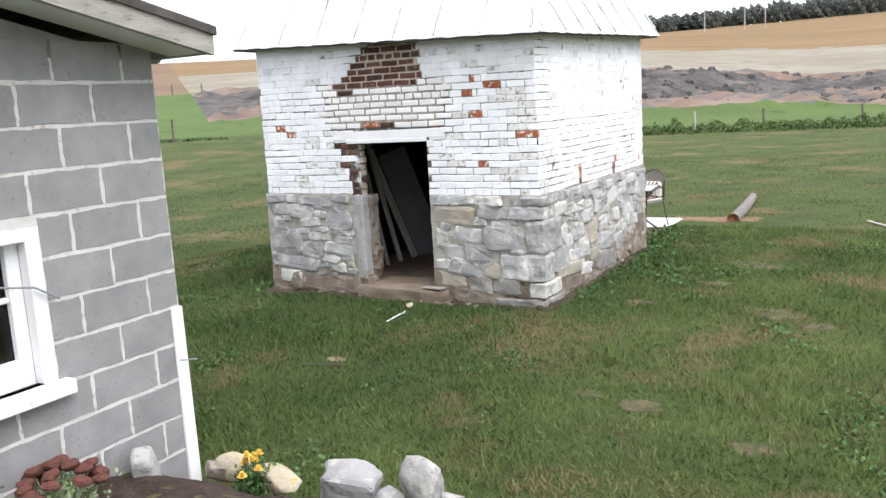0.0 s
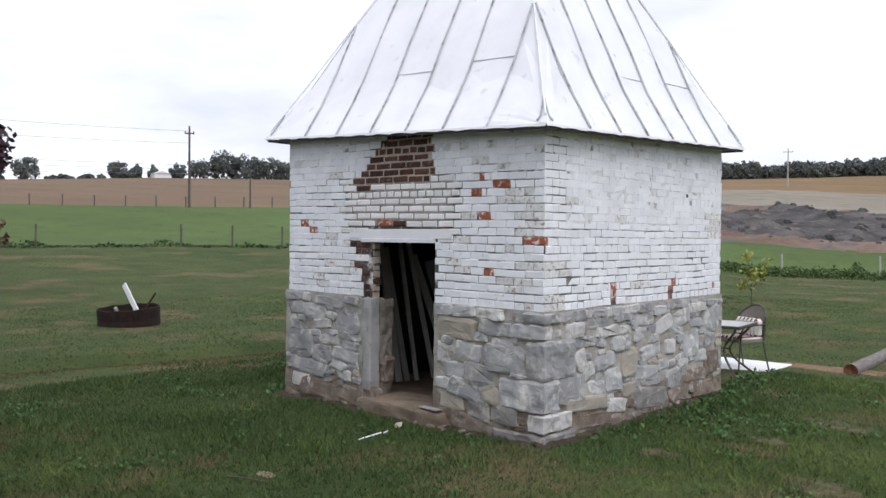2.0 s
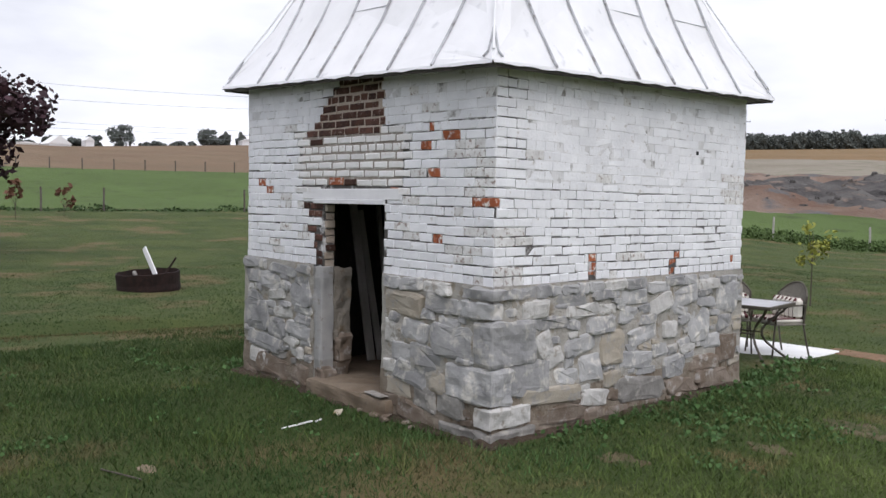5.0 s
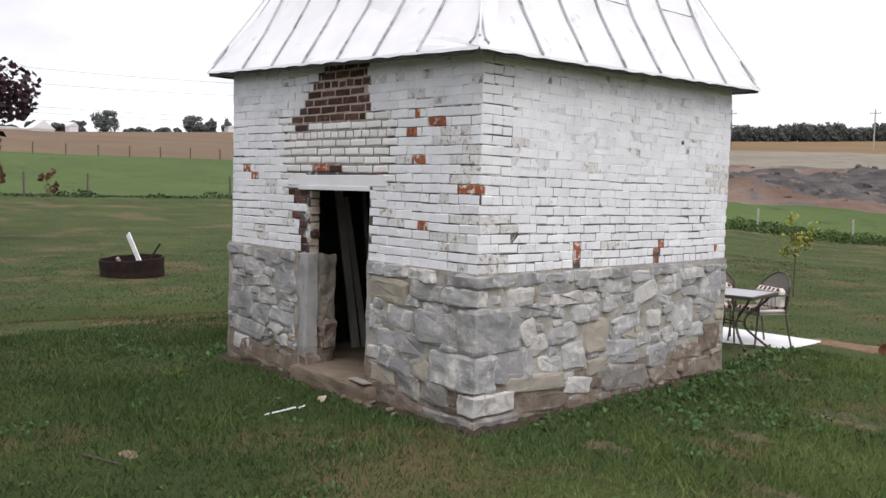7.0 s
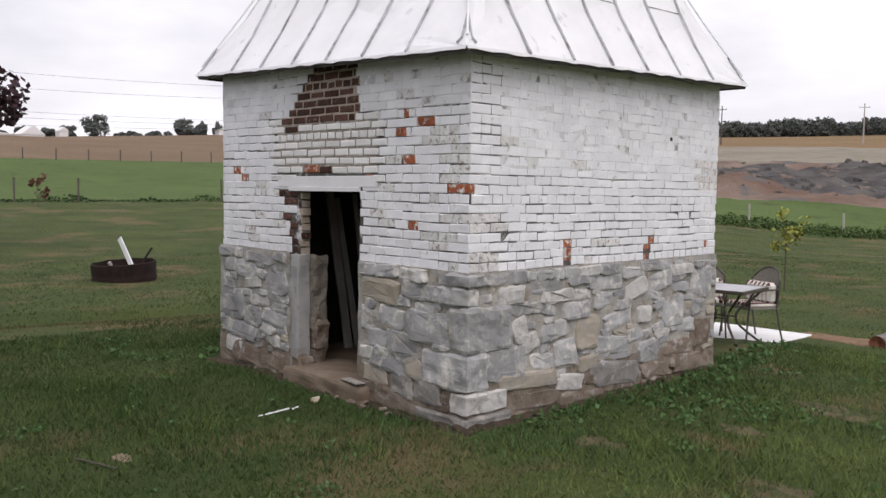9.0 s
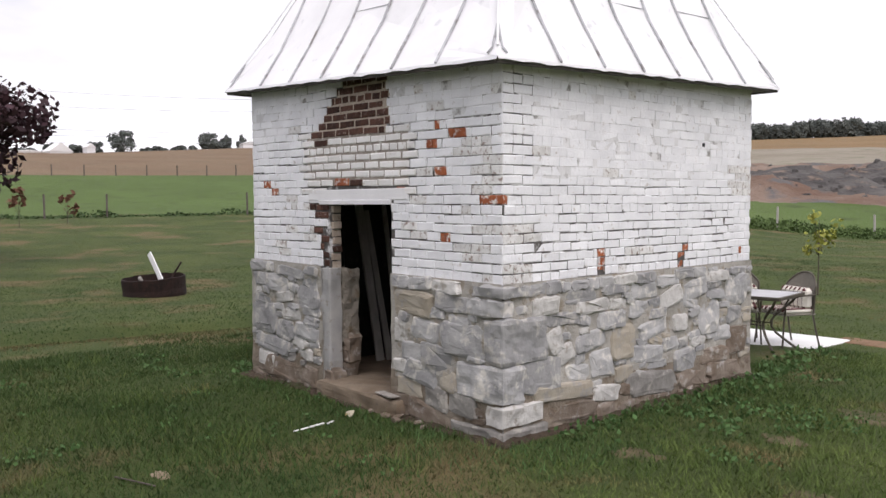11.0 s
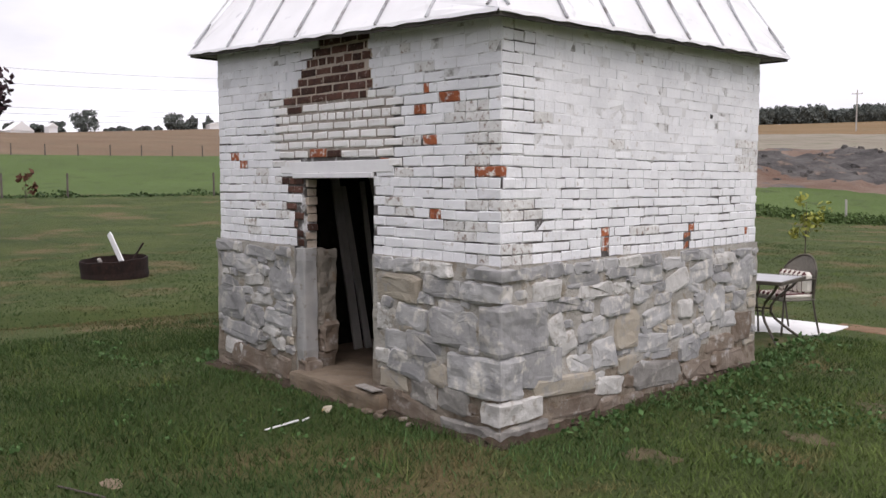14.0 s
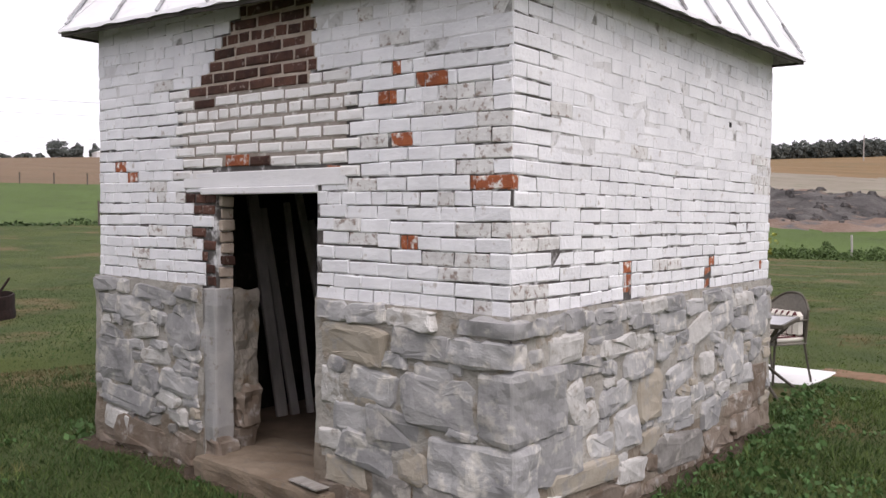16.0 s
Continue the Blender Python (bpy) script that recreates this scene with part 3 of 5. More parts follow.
SIDE_HIGH = [
    (.45, .95, .30, .14, 0, "w"), (.57, .67, .20, .20, -14, "w"), (1.05, .90, .42, .11, -2, "w"), (1.40, .89, .26, .09, 0, "w"), (.70, .54, .22, .14, -25, "w"),
    (.66, .83, .42, .10, 2, "g"), (1.32, .76, .38, .14, 0, "g"), (1.48, .57, .34, .32, 0, "t"), (1.94, .63, .42, .15, -12, "g"), (2.38, .63, .24, .16, 0, "w"),
    (2.88, .66, .34, .33, 0, "g"), (2.69, .42, .28, .09, 0, "w"), (2.20, .88, .36, .15, -16, "w"), (2.62, .94, .42, .18, -12, "g"), (1.77, .98, .40, .13, 0, "g"),
    (2.15, 1.04, .36, .10, 0, "g"), (1.03, .61, .40, .15, -10, "g"), (3.00, 1.03, .38, .10, 0, "w"),
]
SIDE_TOP = [(3.40, .86, .36, .30, 0, "g"), (1.36, 1.02, .36, .09, 0, "g"), (.86, 1.00, .42, .13, 0, "g"), (1.72, .81, .30, .14, 0, "g"), (3.38, .62, .32, .16, 0, "g"), (2.2, .45, .26, .14, 0, "g"), (3.12, .45, .3, .14, 0, "g"), (3.45, 1.06, .34, .08, 0, "g")]
# corner stones: reach along the front, reach along the side, bottom, top, finish
QUOINS = [(.30, .22, 1.045, 1.128, "g"), (.36, .07, .895, 1.03, "g"), (.17, .46, .535, .88, "g"), (.47, .19, .235, .52, "g"), (.15, .42, .055, .22, "w"), (.55, .46, -.24, .04, "d")]
FINISH = {"g": M_STONE, "w": M_STONE_W, "b": M_STONE_B, "t": M_STONE_T, "d": M_STONE_D}


def rough_block(x0, x1, y0, y1, z0, z1, amp, seed, cuts=4):
    """A block with an uneven, broken surface."""
    bm = bmesh.new()
    box(bm, x0, x1, y0, y1, z0, z1)
    bmesh.ops.subdivide_edges(bm, edges=bm.edges[:], cuts=cuts, use_grid_fill=True)
    c = Vector(((x0 + x1) / 2, (y0 + y1) / 2, (z0 + z1) / 2))
    half = Vector(((x1 - x0) / 2, (y1 - y0) / 2, (z1 - z0) / 2))
    for v in bm.verts:
        d = v.co - c
        out = Vector([math.copysign(1, d[i]) if abs(d[i]) > half[i] * 0.98 else 0 for i in range(3)])
        corner = max(0, sum(abs(o) for o in out) - 1)
        p = v.co + Vector((seed * 3.7, 0, 0))
        k = noise.noise(p * 5) * 1.0 + noise.noise(p * 13) * 0.6 - 0.25 - 0.55 * corner
        if out.length:
            v.co += out.normalized() * amp * k
    bmesh.ops.recalc_face_normals(bm, faces=bm.faces)
    return bm


def mortar_sheet(wall, u0, u1, place, seed):
    """Lumpy mortar in which the stones are bedded."""
    us, zs = np.arange(u0, u1 + 0.03, 0.03), np.linspace(-0.30, H0 + 0.008, 49)
    verts, faces = [], []
    for u in us:
        for z in zs:
            u_, z_ = min(float(u), u1), float(z)
            out = 0.026 + 0.014 * noise.noise((u_ * 4, z_ * 5, seed)) + 0.008 * noise.noise((u_ * 15, z_ * 15, seed)) + 0.03 * max(0.0, 0.12 - z_)
            z_ -= 0.008 * u_ * step(z_, 0.8, H0) if place == 0 else 0.0
            verts.append((u_, -out, z_) if place == 0 else (out, u_, z_))
    nz = len(zs)
    for i in range(len(us) - 1):
        for j in range(nz - 1):
            a = i * nz + j
            faces.append((a, a + nz, a + nz + 1, a + 1))
    ob = raw_mesh("mortar", verts, faces, M_MORTAR, wall)
    ob.data.materials.append(M_MORTAR_B)
    low = [verts[f[0]][2] + 0.16 * noise.noise(((verts[f[0]][0] + verts[f[0]][1]) * 2.5, verts[f[0]][2] * 4, seed)) < 0.24 for f in faces]
    ob.data.polygons.foreach_set("material_index", [int(k) for k in low])


def lay_stones(wall, stones, u0, u1, place, seed, corner=False):
    """The larger stones where they sit, small ones wedged between them."""
    rng = random.Random(seed)
    stones = list(stones)
    taken = [(u, z, w * 0.86, h * 0.86) for u, z, w, h, _, _ in stones]
    if corner:
        for lf, ls, z0, z1, _ in QUOINS:
            reach = lf if place == 0 else ls
            taken.append((-reach / 2 if place == 0 else reach / 2, (z0 + z1) / 2, reach, z1 - z0))
    u = u0
    while u < u1 - 0.1:
        w, h = rng.uniform(0.13, 0.34), rng.uniform(0.075, 0.11)
        a0, b0 = u + w / 2, H0 - 0.055 - (0.008 * u if place == 0 else 0.0)
        if u + w < u1 and all(abs(a0 - a) > (w + c) * 0.42 or abs(b0 - b) > (h + d) * 0.34 for a, b, c, d in taken):
            taken.append((a0, b0, w, h))
            stones.append((a0, b0, w, h, rng.uniform(-3, 3), "w" if rng.random() < 0.12 else "g"))
            u += w
        else:
            u += 0.05
    for size in (1.0, 0.8, 0.6, 0.45):
        for _ in range(420):
            w, h = rng.uniform(0.18, 0.36) * size, rng.uniform(0.08, 0.14) * size
            u, z = rng.uniform(u0 + w / 2, u1 - w / 2), rng.uniform(-0.05, H0 - 0.03 - h / 2)
            if all(abs(u - a) > (w + c) / 2 or abs(z - b) > (h + d) / 2 for a, b, c, d in taken):
                taken.append((u, z, w, h))
                stones.append((u, z, w, h, rng.uniform(-12, 12), "b" if z < 0.16 else "w" if rng.random() < 0.08 else "t" if rng.random() < 0.12 else "g"))
    for u, z, w, h, tilt, kind in stones:
        if kind == "g" and z < 0.24:
            kind = "d"
        bm = stone_mesh(w * 1.10, h * 1.14, rng, rng.uniform(0.034, 0.052))
        mt = pose(u, 0.0, z, 0, tilt, 0) if place == 0 else pose(0.0, u, z, 0, tilt, 90)
        part("stone", bm, FINISH[kind], wall, "", mt)


mortar_sheet(front_stone, DOOR_R + 0.02, 0.016, 0, 5)
mortar_sheet(front_stone_2, -W - 0.02, DOOR_L - 0.1, 0, 6)
mortar_sheet(side_stone, -0.016, D, 1, 8)
lay_stones(front_stone, RIGHT_STONES, DOOR_R + 0.02, 0.0, 0, 5, True)
lay_stones(front_stone_2, LEFT_STONES, -W, DOOR_L - 0.12, 0, 6)
lay_stones(side_stone, SIDE_LOW + SIDE_HIGH + SIDE_TOP, 0.0, D, 1, 8, True)
for k, (lf, ls, z0, z1, kind) in enumerate(QUOINS):
    bm = rough_block(-lf, 0.064, -0.064, ls, z0 - 0.004, z1 + 0.004, 0.024, k + 1, 9)
    part("corner_stone", bm, FINISH[kind], side_stone)

# doorway: plaster strip, broken jamb, timber lintel, worn sill
part("plaster_jamb", rough_block(-2.40, -2.235, -0.024, 0.13, 0.15, H0 + 0.01, 0.016, 71, 8), M_PLASTER, house, "smooth grey plaster strip beside the doorway")
M_RUBBLE = mat("crumbling_tan_plaster", (0.23, 0.205, 0.175), (0.32, 0.29, 0.25), 6.0, (0.22, 0.17, 0.12), 11.0, 0.58, 0.95, 1.0, 20, dist=0.03)
rk = random.Random(31)
for k in range(9):
    zz = H0 + 0.035 + k * HC
    part("jamb_brick", boxed(-2.30, -2.225 + rk.uniform(-0.03, 0.035), 0.02 + rk.uniform(0, .02), 0.125, zz - 0.032, zz + 0.032, 0.006, 0.006), (M_LIME, M_OLD, M_WASH, M_LIME)[rk.randrange(4)], house)
part("lintel", boxed(-2.60, -1.10, -0.0065, 0.30, DOOR_T + 0.012, DOOR_T + 0.108, 0.004, 0.002), M_WHITE, house, "white painted timber lintel")
part("lintel_board", boxed(-2.40, -1.325, -0.022, 0.06, DOOR_T - 0.03, DOOR_T + 0.012, 0.004), M_WHITE, house, "thin white board under the lintel")
part("door_sill", rough_block(-2.34, -1.12, -0.13, 0.55, -0.20, 0.098, 0.022, 61, 8), M_SILL, house, "worn dusty concrete door sill")
part("jamb_rubble", rough_block(-2.50, -2.235, 0.11, 0.35, 0.42, 1.12, 0.045, 11, 10), M_RUBBLE, house, "broken plastered rubble jamb of the doorway")
part("jamb_stone", rough_block(-2.50, -2.22, 0.16, 0.36, 0.20, 0.50, 0.05, 13, 7), M_STONE_B, house)
part("jamb_stone", rough_block(-2.50, -2.24, 0.14, 0.34, -0.04, 0.26, 0.05, 14, 6), M_STONE_B, house)
for k in range(6):
    zz = 0.0 + k * 0.19
    part("jamb_stone", rough_block(DOOR_R - 0.02 + (0.05 if k == 0 else 0.02 if k == 1 else 0), DOOR_R + 0.3, 0.0, 0.37, zz, zz + 0.195, 0.03, k + 31, 4), M_STONE, house)
part("jamb_rubble", rough_block(-2.44, -2.19, -0.04, 0.16, -0.06, 0.20, 0.05, 51, 6), M_STONE_B, house, "broken stone at the foot of the jamb")

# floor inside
# near-black linings, added to darken the room behind the doorway
M_LINING = mat("near_black_lining", (0.012, 0.011, 0.010), (0.028, 0.025, 0.022), 4.0, (0.05, 0.045, 0.04), 12.0, 0.62, 0.95, 0.8, 30)
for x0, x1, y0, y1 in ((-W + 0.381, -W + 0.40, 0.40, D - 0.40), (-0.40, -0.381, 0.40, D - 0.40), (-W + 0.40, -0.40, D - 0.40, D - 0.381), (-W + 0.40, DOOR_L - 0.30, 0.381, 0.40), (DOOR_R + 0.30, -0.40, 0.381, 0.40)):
    part("inner_face", boxed(x0, x1, y0, y1, -0.02, 2.83), M_LINING, house, "near-black lining that darkens the inner wall")
part("inner_face", boxed(DOOR_L - 0.30, DOOR_R + 0.30, 0.381, 0.40, DOOR_T + 0.08, 2.83), M_LINING, house, "near-black lining that darkens the inner wall")
# ceiling out of view, added to stop light entering under the roof
part("loft_boards", boxed(-W + 0.40, -0.40, 0.40, D - 0.40, 2.78, 2.82), M_LINING, house, "unseen near-black boards added over the room to keep it dark")
part("dirt_floor", boxed(-W + 0.3, -0.3, 0.3, D - 0.3, -0.3, 0.03), M_DIRTFLOOR, house, "brown dirt floor")

# ---- roof ----
EAVE = {"fl": Vector((-3.86, -0.20, 2.955)), "fr": Vector((0.16, -0.22, 2.80)), "br": Vector((0.20, 3.92, 2.925)), "bl": Vector((-3.86, 3.92, 2.96))}
APEX = Vector((-1.80, 1.87, 6.72))
roof = part("roof", bmesh.new(), M_ROOF, house, "white painted standing-seam tin hip roof")


def roof_point(a, b, u, v):
    """u: 0 to 1 along the eave; v: 0 at the eave, 1 at the apex; goes up square to the eave."""
    e = a.lerp(b, u)
    mid = a.lerp(b, 0.5)
    inward = Vector((APEX.x - mid.x, APEX.y - mid.y, 0))
    g = v - 0.028 * (1 - abs(v - 0.16) / 0.16 if v < 0.32 else 0) * 0.9
    return Vector((e.x + inward.x * v, e.y + inward.y * v, e.z + (APEX.z - e.z) * g))


def roof_face(a, b, seams):
    us = [0.0, *seams, 1.0]
    n = len(us)
    reach = lambda u: 1 - abs(2 * u - 1)
    normal = (roof_point(a, b, 0.5, 0.5) - roof_point(a, b, 0.4, 0.5)).cross(roof_point(a, b, 0.5, 0.6) - roof_point(a, b, 0.5, 0.5)).normalized()
    rng = random.Random(n)
    for u0, u1 in zip(us, us[1:]):
        bm = bmesh.new()
        cols = []
        for u in (u0, (u0 + u1) / 2 if not (u0 < 0.5 < u1) else 0.5, u1):
            r = reach(u)
            vs = [0, 0.05, 0.11, 0.18, 0.30, 0.5, 0.75, 1.0]
            cols.append([roof_point(a, b, u, v * r) + normal * rng.uniform(-0.005, 0.005) for v in vs])
        for c0, c1 in zip(cols, cols[1:]):
            v0, v1 = [bm.verts.new(p) for p in c0], [bm.verts.new(p) for p in c1]
            for k in range(len(v0) - 1):
                bm.faces.new((v0[k], v1[k], v1[k + 1], v0[k + 1]))
        bmesh.ops.remove_doubles(bm, verts=bm.verts, dist=0.0005)
        bmesh.ops.dissolve_degenerate(bm, edges=bm.edges, dist=0.0005)
        bmesh.ops.recalc_face_normals(bm, faces=bm.faces)
        g = bmesh.ops.extrude_face_region(bm, geom=list(bm.faces))
        bmesh.ops.translate(bm, verts=[x for x in g["geom"] if isinstance(x, bmesh.types.BMVert)], vec=-0.006 * normal)
        part("roof_panel", bm, M_ROOF, roof)
    for u in us[1:-1]:
        r = reach(u)
        bm = bmesh.new()
        tube(bm, [roof_point(a, b, u, v * r) + normal * 0.012 for v in (0, 0.04, 0.1, 0.18, 0.3, 0.6, 0.98)], 0.0105, 6)
        part("roof_seam", bm, M_SEAM, roof)
    for u0, u1 in list(zip(us, us[1:]))[::1]:
        v = 0.17 + 0.10 * rng.random()
        if min(reach(u0), reach(u1)) > v + 0.05 and rng.random() < 0.6:
            bm = bmesh.new()
            tube(bm, [roof_point(a, b, u0, v) + normal * 0.003, roof_point(a, b, u1, v) + normal * 0.003], 0.004, 4)
            part("cross_seam", bm, M_SEAM, roof)
    # turned-down drip edge, wavering between the seams
    bm = bmesh.new()
    top, low, back = [], [], []
    k = 48
    for i in range(k + 1):
        p = roof_point(a, b, i / k, 0)
        wav = 0.006 * math.sin(i * 1.7) + rng.uniform(-0.004, 0.004)
        out = Vector((normal.x, normal.y, 0)).normalized()
        top.append(bm.verts.new(p + out * 0.004 + Vector((0, 0, 0.004))))
        low.append(bm.verts.new(p + out * 0.01 + Vector((0, 0, -0.022 + wav))))
        back.append(bm.verts.new(p - out * 0.010 + Vector((0, 0, -0.018))))
    for i in range(k):
        bm.faces.new((low[i], low[i + 1], top[i + 1], top[i]))
        bm.faces.new((back[i], back[i + 1], low[i + 1], low[i]))
    part("drip_edge", bm, M_ROOF, roof)
    # dark strip below the drip edge: the eave gap's shade as colour
    bm = bmesh.new()
    a2, b2 = roof_point(a, b, 0.004, 0), roof_point(a, b, 0.996, 0)
    quad = [bm.verts.new(p - out * 0.012 + Vector((0, 0, dz))) for p, dz in ((a2, -0.044), (b2, -0.044), (b2, -0.006), (a2, -0.006))]
    bm.faces.new(quad)
    g = bmesh.ops.extrude_face_region(bm, geom=list(bm.faces))
    bmesh.ops.translate(bm, verts=[x for x in g["geom"] if isinstance(x, bmesh.types.BMVert)], vec=-0.02 * out)
    bmesh.ops.recalc_face_normals(bm, faces=bm.faces)
    part("eave_fascia", bm, M_DARKWOOD_GAP, roof, "dark strip painted as the shaded gap under the eave")
    # boarding under the tin
    bm = bmesh.new()
    q = []
    for u in (0, 0.5, 1):
        q.append((bm.verts.new(roof_point(a, b, u, 0) - normal * 0.035 - Vector((0, 0, 0.012))), bm.verts.new(roof_point(a, b, 0.5 + (u - 0.5) * 0.86, 0.14) - normal * 0.10)))
    for (l0, h0), (l1, h1) in zip(q, q[1:]):
        bm.faces.new((l0, h0, h1, l1))
    g = bmesh.ops.extrude_face_region(bm, geom=list(bm.faces))
    bmesh.ops.translate(bm, verts=[x for x in g["geom"] if isinstance(x, bmesh.types.BMVert)], vec=normal * 0.015)
    part("eave_board", bm, M_OLDWOOD, roof)


roof_face(EAVE["fl"], EAVE["fr"], [0.184, 0.317, 0.449, 0.577, 0.702, 0.837])
roof_face(EAVE["fr"], EAVE["br"], [0.165, 0.295, 0.425, 0.552, 0.682, 0.828])
roof_face(EAVE["br"], EAVE["bl"], [0.17, 0.3, 0.43, 0.57, 0.7, 0.83])
roof_face(EAVE["bl"], EAVE["fl"], [0.17, 0.3, 0.43, 0.57, 0.7, 0.83])
for key in EAVE:
    c = EAVE[key]
    bm = bmesh.new()
    path = [c.lerp(APEX, v) + Vector((0, 0, 0.012 - 0.11 * max(0, 0.16 - abs(v - 0.16)))) for v in (0.02, 0.08, 0.16, 0.24, 0.33, 0.5, 0.7, 0.99)]
    tube(bm, path, 0.010, 6)
    part("hip_seam", bm, M_ROOF, roof)
    # folded ears at the hip's foot
    a = (APEX - c).normalized()
    bm = bmesh.new()
    p0 = c + Vector((0, 0, 0.0))
    s1, s2 = Vector((-1 if c.x > -1.8 else 1, 0, 0)), Vector((0, 1 if c.y < 1.8 else -1, 0))
    tip = c.lerp(APEX, 0.075) + Vector((0, 0, -0.005))
    for s in (s1, s2):
        tube(bm, [p0 + s * 0.10 + Vector((0, 0, 0.035)), p0 + s * 0.05 + a * 0.10 + Vector((0, 0, 0.0)), tip], 0.009, 5)
    part("hip_ear", bm, M_SEAM, roof)
part("wall_plate", boxed(-W + 0.02, -0.02, 0.02, 0.34, 2.80, 2.84), M_DARKWOOD_GAP, roof)

# no hole is cut: a dark block carries the shade of one
part("putlog_hole", boxed(-0.02, 0.0065, 2.765, 2.815, 2.285, 2.325, 0.004), M_DARK, side_brick, "small dark block painted as the shade inside a hole in the brickwork")
# planks and boards leaning inside
LEANING = (("leaning_plank", -2.93, 1.12, -3.23, 1.06, 1.75, 0.09, 0.04, M_PLANK), ("leaning_plank", -2.90, 1.23, -3.23, 1.16, 1.65, 0.07, 0.04, M_PLANK), ("leaning_plank", -2.85, 1.35, -3.23, 1.42, 1.70, 0.05, 0.04, M_PLANK), ("leaning_plank", -2.80, 1.98, -3.23, 1.66, 1.55, 0.10, 0.04, M_PLANK), ("leaning_plank", -2.84, 1.66, -3.23, 1.52, 1.9, 0.06, 0.04, M_PLANK), ("leaning_board", -2.76, 2.40, -3.22, 2.18, 1.50, 0.55, 0.03, M_PANEL))
for nm, x0, y0, x1, y1, zt, wd, th, mt in LEANING:
    p, q = Vector((x0, y0, 0.0)), Vector((x1, y1, zt))
    d = (q - p).normalized()
    side = Vector((0.25, 1, 0))
    side = (side - d * side.dot(d)).normalized()
    up = d.cross(side)
    bm = bmesh.new()
    box(bm, -wd / 2, wd / 2, -th / 2, th / 2, 0, (q - p).length, 0.004)
    m = Matrix((side, up, d)).transposed().to_4x4()
    m.translation = p + Vector((0, 0, 0.03))
    tagged(part(nm, bm, mt, None, "", m), "dusty grey timber leaning against the smokehouse inside wall", "plank" if nm == "leaning_plank" else "board", "timber in the smokehouse")

# ---- grey block house with a gable wall ----
XB, YB = -0.11, -4.85
block_house = thing("block_house", "grey concrete block house with pale mortar joints and white window", "house", pose(0, 0, 0))
WIN = (-6.45, -5.645, 0.94, 1.68)
bm = bmesh.new()
for b in ((YB - 0.006, WIN[1], -0.2, 2.45), (WIN[0], -11.0, -0.2, 2.45), (WIN[1], WIN[0], -0.2, WIN[2]), (WIN[1], WIN[0], WIN[3], 2.45)):
    box(bm, XB - 0.20, XB - 0.003, b[1], b[0], b[2], b[3])
gable = part("gable_wall", bm, M_BJOINT, block_house, "concrete block gable wall")


def block_mesh(length, height=0.183):
    bm = boxed(0, 0.03, -length / 2, length / 2, -height / 2, height / 2)
    bmesh.ops.subdivide_edges(bm, edges=bm.edges[:], cuts=4, use_grid_fill=True)
    for v in bm.verts:
        if abs(v.co.y) > length / 2 - 1e-4:
            v.co.y += random.uniform(-0.006, 0.004)
        if abs(v.co.z) > height / 2 - 1e-4:
            v.co.z += random.uniform(-0.006, 0.004)
    me = bpy.data.meshes.new("block")
    bm.to_mesh(me)
    bm.free()
    me.materials.append(M_BLOCK)
    return me


block_cache, far_v, far_f = {}, [], []
rb = random.Random(2)
for row in range(-6, 7):
    z0 = 1.322 + 0.2032 * row
    top = z0 + 0.2032
    u = 0.4064 if row % 2 == 0 else 0.2032
    edges = [0.0, u]
    while edges[-1] < 6.0:
        edges.append(edges[-1] + 0.4064)
    for a, b in zip(edges, edges[1:]):
        spans = [(YB - b, YB - a)]
        if z0 < WIN[3] - 0.05 and top > WIN[2] - 0.02:
            spans = [(p, min(q, WIN[0])) for p, q in spans if p < WIN[0]] + [(max(p, WIN[1]), q) for p, q in spans if q > WIN[1]]
        for p, q in spans:
            ln = round(q - p - 0.020, 3)
            if ln < 0.03 or z0 > 2.46 - 0.02 and row > 5:
                continue
            key = (ln, rb.randrange(4))
            if key not in block_cache:
                block_cache[key] = block_mesh(ln)
            m = pose(XB - 0.03 + rb.uniform(-0.0015, 0.0015), (p + q) / 2, z0 + 0.1016)
            if p > -7.0:
                share("block", block_cache[key], gable, m)
            else:
                base = len(far_v)
                far_v += [tuple(m @ v.co) for v in block_cache[key].vertices]
                far_f += [tuple(base + i for i in poly.vertices) for poly in block_cache[key].polygons]
tagged(raw_mesh("blockwork", far_v, far_f, M_BLOCK, gable), kind="stuff")
bm = bmesh.new()
tri = [bm.verts.new(p) for p in ((XB - 0.012, YB, 2.44), (XB - 0.012, -11.0, 2.44), (XB - 0.012, -7.93, 3.10))]
bm.faces.new(tri)
g = bmesh.ops.extrude_face_region(bm, geom=list(bm.faces))
bmesh.ops.translate(bm, verts=[x for x in g["geom"] if isinstance(x, bmesh.types.BMVert)], vec=(-0.18, 0, 0))
part("gable_top", bm, M_BLOCK, block_house)
part("side_wall", boxed(-7.0, XB - 0.2, YB - 0.2, YB - 0.004, -0.3, 2.46), M_BLOCK, block_house, "grey concrete block side wall")
part("back_wall", boxed(-7.0, -6.8, -11.0, YB - 0.2, -0.3, 2.46), M_BLOCK, block_house)
part("far_wall", boxed(-6.8, XB - 0.2, -11.0, -10.8, -0.3, 2.46), M_BLOCK, block_house)
